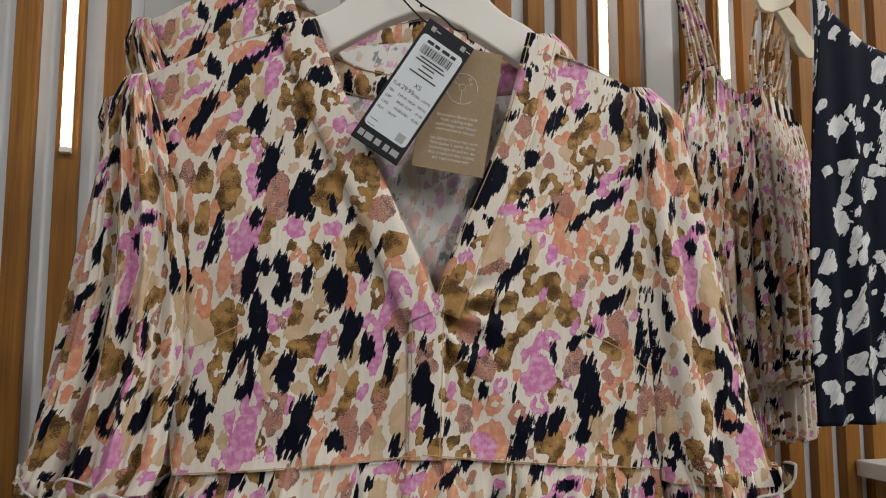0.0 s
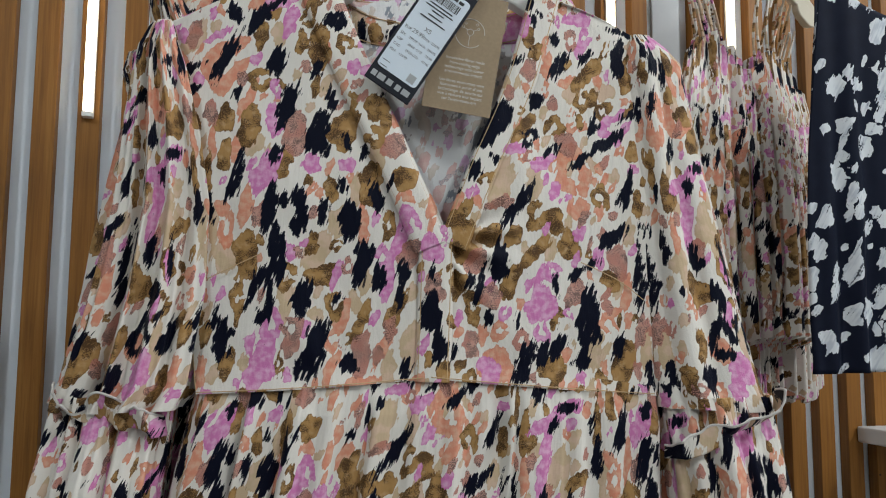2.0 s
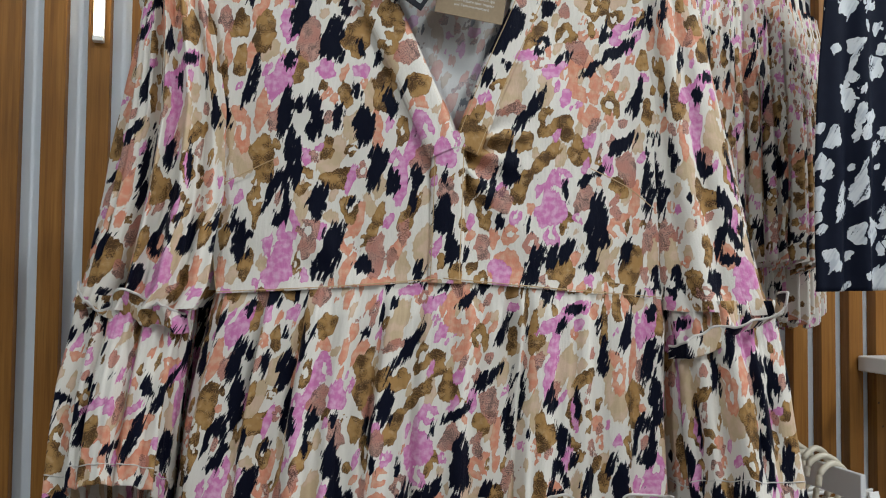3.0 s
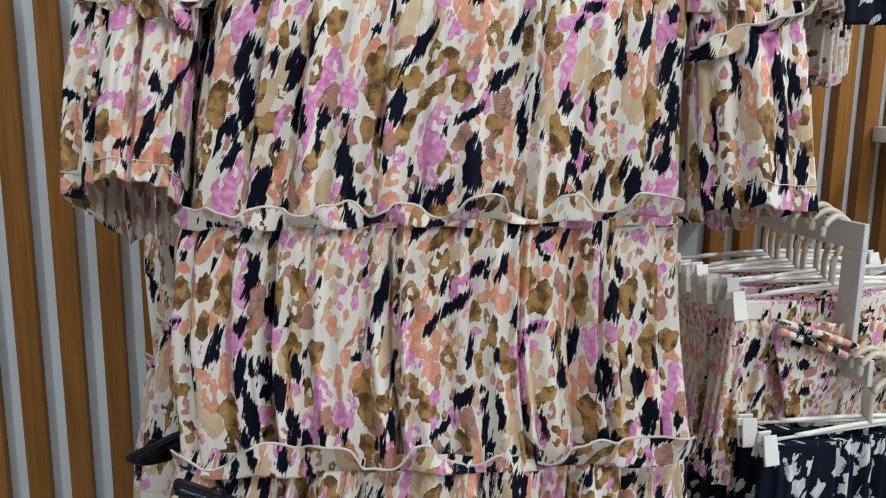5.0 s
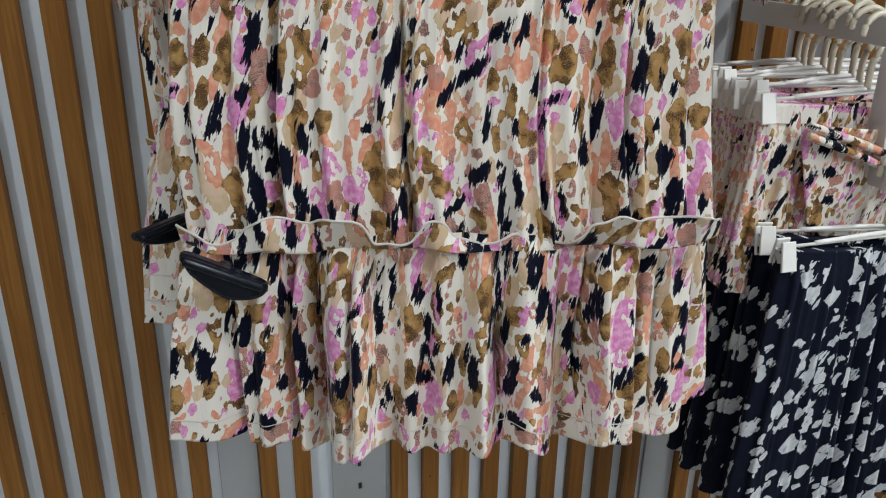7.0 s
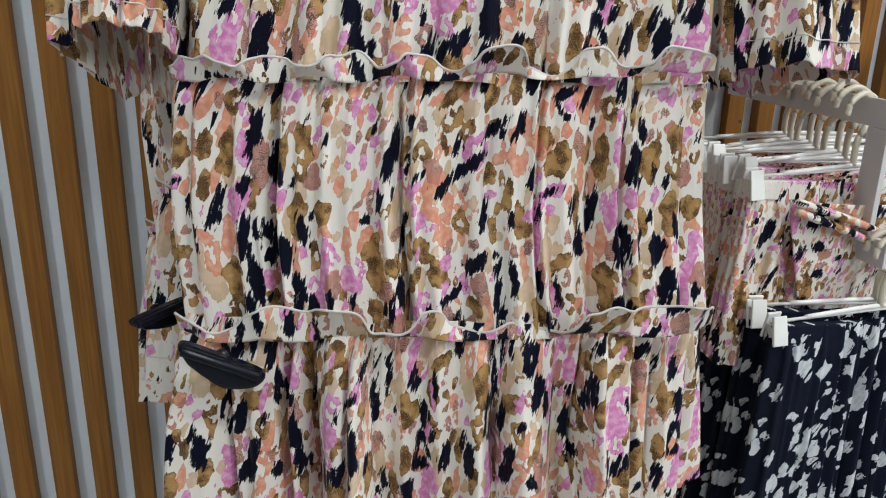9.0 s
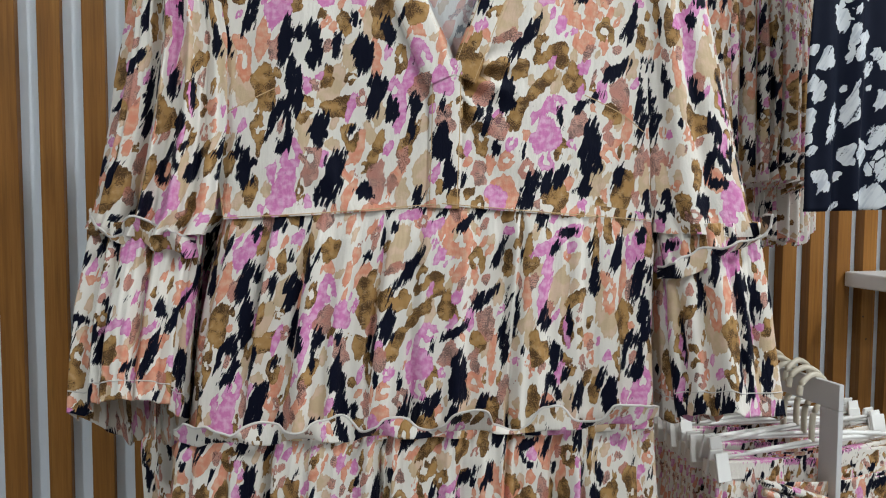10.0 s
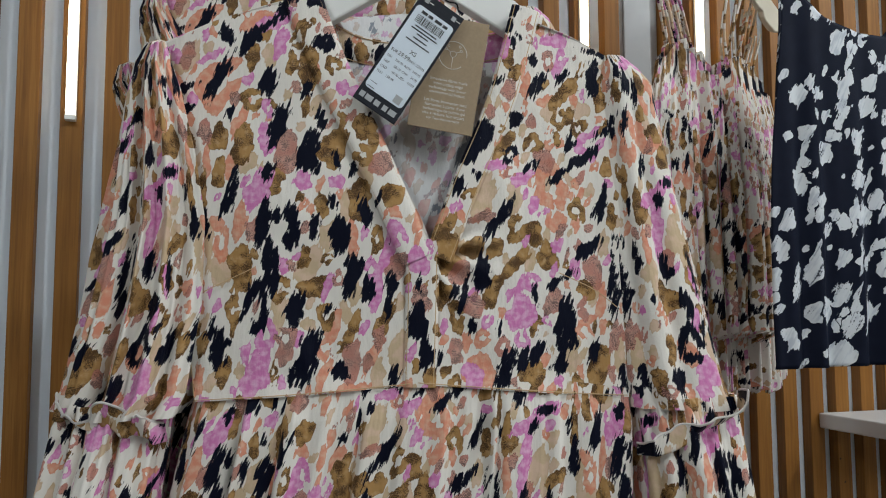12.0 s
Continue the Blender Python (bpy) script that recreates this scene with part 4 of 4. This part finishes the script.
DRESS_AT = pose(0.137, 0.572, 0, 0, 0, -10)
dress(DRESS_AT, "cream tiered dress with pink, tan and navy dabbed print")
hanger(DRESS_AT @ pose(0.004, 0.018, 0), "white plastic clothes hanger holding the front dress")
BACK_AT = DRESS_AT @ pose(-0.040, 0.095, 1.780, 0, 0.8, -1) @ pose(0, 0, -1.7)
dress(BACK_AT @ Matrix.Diagonal((0.93, 1, 1, 1)), "same printed dress hanging close behind the front one", 0.035, 0.37)
hanger(BACK_AT @ pose(0.004, 0.018, 0), "white plastic clothes hanger holding the dress behind")
LAST_AT = DRESS_AT @ pose(-0.066, 0.165, 0.030, 0, 0, 2)
dress(LAST_AT, "last printed dress in the row, pushed aside", 0.06, 0.26)
hanger(LAST_AT @ pose(0.004, 0.018, 0), "white plastic clothes hanger holding the last dress")


# ---- clothes and racks beside the dress ----
def camisole(m, seed, label, drop=0.0):
    root = empty("camisole_top", m, label, "camisole", "printed camisoles on hangers")
    drape("body", [(1.750, -0.098, 0.124, -0.002, 0.022), (1.715, -0.108, 0.132, -0.006, 0.026), (1.67, -0.114, 0.136, -0.008, 0.028), (1.58, -0.118, 0.138, -0.012, 0.034), (1.48, -0.116, 0.136, -0.014, 0.038), (1.392 - drop, -0.112, 0.132, -0.016, 0.042)], 260, 72, (32, 0.009), seed, root, FLORAL, (0.7, 1.2), 0.006, 1.5, (seed * 0.13, 0.3), peaks=0.036, creases=1.0, thick=0)
    for x0, x1, y0, bow in ((-0.068, -0.136, -0.002, 0.006), (-0.056, -0.118, 0.020, -0.004), (0.050, 0.062, -0.002, -0.006), (0.070, 0.108, 0.020, 0.005)):
        part("strap", rod([(x0, y0 + 0.004, 1.770), (x0 * 0.6 + x1 * 0.4 + bow, y0 * 0.5 + 0.005, 1.84), (x1, 0.006 if y0 > 0 else -0.006, 1.972 - abs(x1) * 0.60)], 0.0020, 6, 24), FLORAL, root)
    return root


def slim_hanger(m, label):
    root = empty("slim_hanger", m, label, "clothes hanger", "cream hangers of the camisoles")
    line = spline([(0.0, 1.978), (0.05, 1.957), (0.10, 1.925), (0.185, 1.872)], 30).tolist() + spline([(0.185, 1.876), (0.196, 1.864), (0.190, 1.852), (0.176, 1.850)], 8).tolist()[1:] + spline([(0.176, 1.850), (0.150, 1.862), (0.142, 1.878), (0.132, 1.878), (0.06, 1.928), (0.0, 1.950)], 26).tolist()[1:]
    outline = line + [(-x, z) for x, z in line[::-1]][1:-1]
    part("shoulder_bar", slab(outline, 0.006, 0.0015), CREAM_PLASTIC, root)
    part("hook", rod([(0, 0, 1.97), (0, 0, 2.01), (0.016, 0, 2.03), (0.004, 0, 2.05), (-0.014, 0, 2.04)], 0.002, 8, 30), CHROME, root, "bent metal hook")
    return root


for i in range(8):
    at = pose(0.636 + 0.0165 * i, 0.868 + 0.020 * i, 0.0095 * i, 0, 0, 22 + (0, -2, 1, -3, 2, 0, -1, 1)[i])
    if i == 0:
        top = camisole(at, 201, "cream printed camisole with thin straps on a hanger")
        slim = slim_hanger(at, "cream plastic hanger carrying a camisole")
    elif i == 4:
        long_top = camisole(at @ pose(0, 0, -0.06), 211, "longer printed camisole hanging behind the others", 0.06)
        copy_thing(slim, at)
    else:
        copy_thing(top if i < 4 else long_top, at @ pose((0.016, -0.014, 0.028, -0.006, 0.022, 0.034, 0.012)[i - 1], 0, (-0.010, -0.026, -0.015, -0.06, -0.078, -0.074, -0.085)[i - 1]))
        copy_thing(slim, at)

navy_top = empty("sleeveless_top", pose(0, 0.722, 0), "navy sleeveless top with ragged white blots", "top")
for depth, name in ((0.0, "front_panel"), (0.016, "back_panel")):
    xz = coons([(0.604, 1.357), (0.76, 1.360), (0.93, 1.357)], [(0.93, 1.357), (0.912, 1.55), (0.905, 1.70), (0.892, 1.848)],
               [(0.628, 1.848), (0.634, 1.838), (0.642, 1.814), (0.666, 1.790), (0.69, 1.774), (0.74, 1.762), (0.80, 1.766), (0.85, 1.800), (0.884, 1.843), (0.892, 1.848)],
               [(0.604, 1.357), (0.606, 1.55), (0.618, 1.70), (0.627, 1.78), (0.628, 1.848)], 120, 90)
    x, z = xz[..., 0], xz[..., 1]
    swell = np.sin(np.clip((x - 0.604) / 0.326, 0, 1) * np.pi) ** 0.35
    sag = np.clip((1.83 - z) / 0.47, 0, 1.2)
    if depth:
        x = 0.79 + (x - 0.79) * 0.84
        z = z + 0.004
    y = depth + (0.5 - (depth == 0.0)) * 0.036 * swell + 0.008 * sag * wave(305)((x - 0.6) * 11) + 0.003 * wrinkle(x, z, 3.0)
    cloth(name, grid_mesh(name, np.stack([x, y, z], -1), np.stack([x * 1.12 + depth * 9 + 0.31, z + 0.22], -1), False), navy_top, NAVY_CLOTH)
for x, lean in ((0.630, 0.002), (0.888, -0.004)):
    part("strap", rod([(x, 0.000, 1.838), (x + lean, 0.008, 1.885), (x + lean * 3, 0.018, 1.925)], 0.0042, 8, 16), NAVY_CLOTH, navy_top)
slim_top = copy_thing(slim, pose(0.766, 0.74, -0.035))
tagged(slim_top, "cream plastic hanger carrying the navy top")

rail_over = empty("suspended_rail", pose(0, 0, 0), "white metal hanging rail above the tops", "clothes rail")
part("cross_bar", rod([(0.3, 0.741, 2.000), (1.6, 0.741, 2.000)], 0.010, 10, 4), WHITE_METAL, rail_over)
part("arm", rod([(0.60, 0.752, 2.026), (0.64, 0.868, 2.036), (0.76, 1.02, 2.108)], 0.008, 8, 12), WHITE_METAL, rail_over)
for x in (0.35, 1.55):
    part("ceiling_rod", rod([(x, 0.741, 2.004), (x, 0.741, 2.8)], 0.006, 8, 4), WHITE_METAL, rail_over)

dress_rail = empty("dress_rail", pose(0.137, 0, 0), "white flat metal arm carrying the dresses", "clothes rail")
part("arm", box((-0.012, 0.52, 1.805), (0.012, WALL_Y - SLAT_D - 0.002, 1.8365), 0.001), WHITE_METAL, dress_rail)

# face-out rail with clip hangers and skirts
def rail(x, y0, z, drop, label):
    root = empty("face_out_rail", pose(x, 0, 0), label, "clothes rail", "white rails on the slatted wall")
    part("arm", box((-0.004, y0, z - 0.036), (0.004, WALL_Y - SLAT_D - 0.002, z), 0.001), WHITE_METAL, root)
    if drop > 0.04:
        part("drop_leg", box((-0.0042, y0, z - drop), (0.0042, y0 + 0.036, z - 0.0365), 0.001), WHITE_METAL, root)
    return root


rail(0.770, 0.834, 1.120, 0.174, "white flat metal face-out rail with a drop leg")
rail(0.770, 0.800, 0.945, 0.038, "lower white flat metal face-out rail")


def clip_hanger(m, label, half=0.165):
    root = empty("clip_hanger", m, label, "clip hanger", "white clip hangers")
    part("bar", rod([(-half * 0.72, 0, 0), (0, 0, 0.004), (half * 0.72, 0, 0)], 0.0034, 8, 14), WHITE_PLASTIC, root)
    part("inner_rod", rod([(-half, 0, -0.001), (half, 0, -0.001)], 0.0022, 8, 4), WHITE_PLASTIC, root)
    part("hook", rod([(0, 0, 0.004), (0, 0, 0.034), (0.006, 0, 0.050), (0.022, 0, 0.066), (0.021, 0, 0.088), (0.0, 0, 0.100), (-0.021, 0, 0.090), (-0.026, 0, 0.072)], 0.0044, 8, 50), CREAM_PLASTIC, root, "cream plastic hook")
    for sx in (-1, 1):
        clip = part("clip", slab([(-0.011, -0.026), (0.011, -0.026), (0.010, 0.012), (-0.010, 0.012)], 0.004, 0.001, -0.008), WHITE_PLASTIC, root)
        clip.location, clip.rotation_euler = (sx * half, 0, -0.006), (radians(-14), 0, 0)
        jaw = part("clip_jaw", slab([(-0.010, -0.022), (0.010, -0.022), (0.010, 0.014), (-0.010, 0.014)], 0.004, 0.001, 0.008), WHITE_PLASTIC, root)
        jaw.location, jaw.rotation_euler = (sx * half, 0, -0.006), (radians(12), 0, 0)
    return root


def skirt(name, m, seed, drop, material, label, group, wide=0.175):
    root = empty(name, m, label, "skirt", group)
    drape("cloth", [(-0.012, -wide, wide, -0.006, 0.008), (-0.05, -wide * 0.98, wide * 0.98, -0.010, 0.014), (-drop * 0.5, -wide * 1.02, wide * 1.02, -0.014, 0.018), (-drop, -wide * 1.1, wide * 1.1, -0.018, 0.022)], 210, 48, (22, 0.008), seed, root, material, (0.4, 1.2), 0.01, 1.1, (seed * 0.17, 0.3), thick=0)
    part("waistband", slab([(-wide, -0.030), (0, -0.042), (wide, -0.030), (wide, -0.004), (0, -0.018), (-wide, -0.004)], 0.014, 0.002), material, root)
    return root


def wrap_panel(root, seed):
    """The wrapped front of a skirt: a panel with a rounded lower corner and a tie drawn across it."""
    xz = coons([(-0.085, -0.165), (-0.02, -0.205), (0.075, -0.190)], [(0.075, -0.190), (0.100, -0.12), (0.120, -0.045)], [(-0.120, -0.030), (0.0, -0.042), (0.120, -0.045)], [(-0.085, -0.165), (-0.105, -0.10), (-0.120, -0.030)], 44, 44)
    x, z = xz[..., 0], xz[..., 1]
    y = -0.022 - 0.012 * np.sin(np.clip((x + 0.12) / 0.24, 0, 1) * np.pi) + 0.006 * wrinkle(x + z, z, seed, 22)
    cloth("wrap_front", grid_mesh("wrap_front", np.stack([x, y, z], -1), np.stack([x + seed, z + 0.1], -1)), root, FLORAL)
    for dz, lean in ((0.0, -0.035), (-0.012, -0.045)):
        part("tie", rod([(-0.118, -0.034, -0.030 + dz), (-0.03, -0.046, -0.045 + dz + lean * 0.4), (0.06, -0.046, -0.058 + dz + lean), (0.125, -0.030, -0.060 + dz + lean)], 0.0055, 8, 40), FLORAL, root)


ups, lows = None, None
for i in range(9):
    at = pose(0.766 + 0.003 * i + 0.003 * (i % 3), 0.884 + 0.024 * i, 1.024 + 0.005 * (i % 3), 0, 0, (7, -8, 11, 3, -7, 6, -5, 9, 0)[i])
    if i == 0:
        ups = clip_hanger(at, "white plastic clip hanger holding a printed skirt")
        skirts = skirt("printed_skirt", at, 401, 0.26, FLORAL, "cream printed short skirt clipped to a hanger", "printed skirts on clip hangers")
        wrap_panel(skirts, 3.0)
    else:
        copy_thing(ups, at)
        copy_thing(skirts, at @ pose(0, 0, -0.01 * (i % 3)))
for i in range(6):
    at = pose(0.783 + 0.004 * (i % 2), (0.808, 0.823, 0.884, 0.908, 0.934, 0.96)[i], 0.851 + 0.003 * (i % 2), 0, 0, (4, -8, 9, -4, 7, 0)[i])
    if i == 0:
        lows = copy_thing(ups, at)
        tagged(lows, "white plastic clip hanger holding a navy skirt")
        navies = skirt("navy_skirt", at, 431, 0.42, NAVY_CLOTH, "navy skirt with ragged white blots clipped to a hanger", "navy skirts on clip hangers")
    else:
        copy_thing(lows, at)
        copy_thing(navies, at)

shelf = part("wall_shelf", box((1.085, 0.95, 1.207), (1.6, WALL_Y - SLAT_D - 0.002, 1.235), 0.003), WHITE_METAL)
tagged(shelf, "white shelf board on the slatted wall", "shelf")


# ---- hang tags and security tags on the front dress ----
def lettering(text, size, material, parent, x, z, y=-0.0016, align="CENTER"):
    data = bpy.data.curves.new("lettering", "FONT")
    data.body, data.size, data.align_x, data.extrude = text, size, align, 0.00006
    temp = bpy.data.objects.new("lettering", data)
    scene.collection.objects.link(temp)
    bpy.context.view_layer.update()
    me = bpy.data.meshes.new_from_object(temp.evaluated_get(bpy.context.evaluated_depsgraph_get()))
    bpy.data.objects.remove(temp)
    ob = part("lettering", me, material, parent)
    ob.matrix_basis = pose(x, y, z, 90)
    return ob


def bar(parent, x, z, w, h, material, y=-0.0016, name="print_bar"):
    return part(name, box((x - w / 2, y - 0.0002, z - h / 2), (x + w / 2, y, z + h / 2)), material, parent)


kraft = empty("kraft_hang_tag", DRESS_AT @ pose(0.029, -0.016, 1.617, 3, 9, 2), "brown kraft card hang tag with white print", "hang tag")
part("card", slab([(-0.0270, -0.047), (0.0270, -0.047), (0.0270, 0.047), (-0.0270, 0.047)], 0.0010, 0.0002), KRAFT, kraft)
for i, line in enumerate(("Innovative fibres made", "from cutting-edge", "technology with lower", "environmental impact", "", "Les fibres innovantes sont", "fabriqu\u00e9es \u00e0 partir d'une", "technologie de pointe qui", "vise \u00e0 r\u00e9duire leur impact", "sur l'environnement")):
    if line:
        lettering(line, 0.0034, WHITE_INK, kraft, 0.001, -0.0065 - 0.0036 * i, -0.0008)
circle = [(0.0115 * math.sin(a) + 0.001, -0.0008, 0.016 + 0.0115 * math.cos(a)) for a in np.linspace(radians(135), radians(450), 24)]
emblem = part("emblem_ring", rod(circle, 0.00025, 5, 70), WHITE_INK, kraft, "thin white printed ring")
for dx, dz, r in ((0, 0, 0.0026), (-0.0062, 0.0035, 0.0009), (0.0062, 0.0035, 0.0009), (-0.0045, 0.0064, 0.0009), (0.0048, 0.0068, 0.0009)):
    part("emblem_dot", rod([(0.001 + dx + r * math.sin(a), -0.0008, 0.017 + dz + r * math.cos(a)) for a in np.linspace(0, 6.3, 7 if r > 0.002 else 12)], 0.0002, 4, 20), WHITE_INK, kraft)
for x0, z0, x1, z1 in ((-0.0024, 0.0015, -0.0055, 0.003), (0.0024, 0.0015, 0.0055, 0.003), (0, -0.0026, 0.0, -0.0115)):
    part("emblem_line", rod([(0.001 + x0, -0.0008, 0.017 + z0), (0.001 + x1, -0.0008, 0.017 + z1)], 0.0002, 4, 3), WHITE_INK, kraft)

price = empty("price_hang_tag", DRESS_AT @ pose(-0.004, -0.026, 1.627, 4, 32.5, 6) @ Matrix.Diagonal((1.06, 1, 1.10, 1)), "charcoal price tag with a pale printed label", "hang tag")
for i in range(3):
    part("card", slab([(-0.0185, -0.0475), (0.0185, -0.0475), (0.0185, 0.0475), (-0.0185, 0.0475)], 0.0009, 0.0002, 0.0012 * i), BLACK_CARD, price)
out = []
for cx, cz, a0 in ((0.0135, 0.034, 0), (-0.0135, 0.034, 90), (-0.0135, -0.033, 180), (0.0135, -0.033, 270)):
    out += [(cx + 0.003 * math.cos(radians(a0 + a)), cz + 0.003 * math.sin(radians(a0 + a))) for a in (0, 30, 60, 90)]
part("label", slab(out, 0.0003, 0.0, -0.0008), LABEL, price, "pale blue-white printed label")
for x, w in ((-0.0085, 0.005), (-0.003, 0.004), (0.004, 0.006), (0.010, 0.004)):
    bar(price, x, 0.0335, w, 0.0022, INK, -0.001)
rnd = random.Random(4)
x = -0.012
while x < 0.012:
    w = rnd.choice((0.0003, 0.0005, 0.0008))
    bar(price, x, 0.0275, w, 0.0062, INK, -0.001, "barcode_bar")
    x += w + rnd.choice((0.0004, 0.0006))
for z, w in ((0.0222, 0.019), (0.0198, 0.023), (0.0174, 0.010), (0.0140, 0.012), (0.0108, 0.021)):
    bar(price, 0, z, w, 0.0009, INK, -0.001)
lettering("XS", 0.0046, INK, price, 0.001, 0.0020, -0.001)
lettering("EUR", 0.0031, INK, price, -0.0148, -0.0032, -0.001, "LEFT")
lettering("29.99", 0.0044, INK, price, -0.0085, -0.0033, -0.001, "LEFT")
lettering("DKK  229.95", 0.0026, INK, price, 0.0150, -0.0032, -0.001, "RIGHT")
for i, (a, b) in enumerate((("SEK    299.95", "NOK  299.95"), ("GBP      28.00", "CHF    39.90"), ("CAD      49.00", "USD    42.00"), ("PLN    139.99", ""))):
    lettering(a, 0.0026, INK, price, -0.0148, -0.0085 - 0.0046 * i, -0.001, "LEFT")
    if b:
        lettering(b, 0.0026, INK, price, 0.0150, -0.0085 - 0.0046 * i, -0.001, "RIGHT")
bar(price, -0.0115, -0.0305, 0.0060, 0.0004, INK, -0.001)
bar(price, -0.0115, -0.0345, 0.0060, 0.0004, INK, -0.001)
bar(price, 0.0105, -0.0315, 0.0060, 0.0060, METAL_GREY, -0.001, "grey_square")
for x, w in ((-0.014, 0.004), (-0.008, 0.006), (-0.001, 0.0045), (0.006, 0.004), (0.0125, 0.006)):
    bar(price, x, -0.0420, w, 0.0042, METAL_GREY, -0.0008)
for sx in (-1, 1):
    bar(price, sx * 0.012, 0.0425, 0.0034, 0.0034, METAL_GREY, -0.0008)
    bar(price, sx * 0.012 + 0.0042, 0.0425, 0.0036, 0.0006, WHITE_INK, -0.0008)

cord = part("tag_cord", rod([(-0.022, -0.0075, 1.722), (0.000, -0.018, 1.698), (0.016, -0.026, 1.684), (0.026, -0.028, 1.674), (0.034, -0.028, 1.672), (0.036, -0.024, 1.668)], 0.0007, 6, 40), CORD)
cord.matrix_world = DRESS_AT
tagged(cord, "thin black cord that ties the tags to the hanger", "cord")
cord2 = part("tag_cord", rod([(-0.022, 0.004, 1.722), (0.004, 0.004, 1.694), (0.020, -0.006, 1.681), (0.032, -0.016, 1.668)], 0.0007, 6, 40), CORD)
cord2.matrix_world = DRESS_AT
tagged(cord2, "thin black cord looped behind the price tag", "cord")


def security_tag(m, label):
    root = empty("security_tag", m, label, "security tag", "black security tags")
    line = spline([(-0.030, 0.016), (-0.026, 0.021), (0.0, 0.009), (0.029, -0.006), (0.031, -0.013), (0.022, -0.019), (0.002, -0.018), (-0.012, -0.008), (-0.024, 0.004)], 44).tolist()
    part("shell", slab(line, 0.014, 0.004), BLACK_PLASTIC, root)
    part("ridge", rod([(-0.027, -0.006, 0.0165), (0.0, -0.0065, 0.004), (0.028, -0.006, -0.0095)], 0.0042, 8, 20), BLACK_PLASTIC, root)
    part("pin_head", rod([(0.0, 0.0062, 0.002), (0.0, 0.010, 0.002)], 0.007, 14, 4), BLACK_PLASTIC, root)
    return root


security_tag(DRESS_AT @ pose(-0.179, -0.050, 0.970, 0, 0, 8), "black plastic security tag pinned to the front dress")
security_tag(DRESS_AT @ pose(-0.243, 0.030, 0.978, 0, -30, 52) @ Matrix.Diagonal((0.85, 0.85, 0.85, 1)), "black plastic security tag pinned to the dress behind")
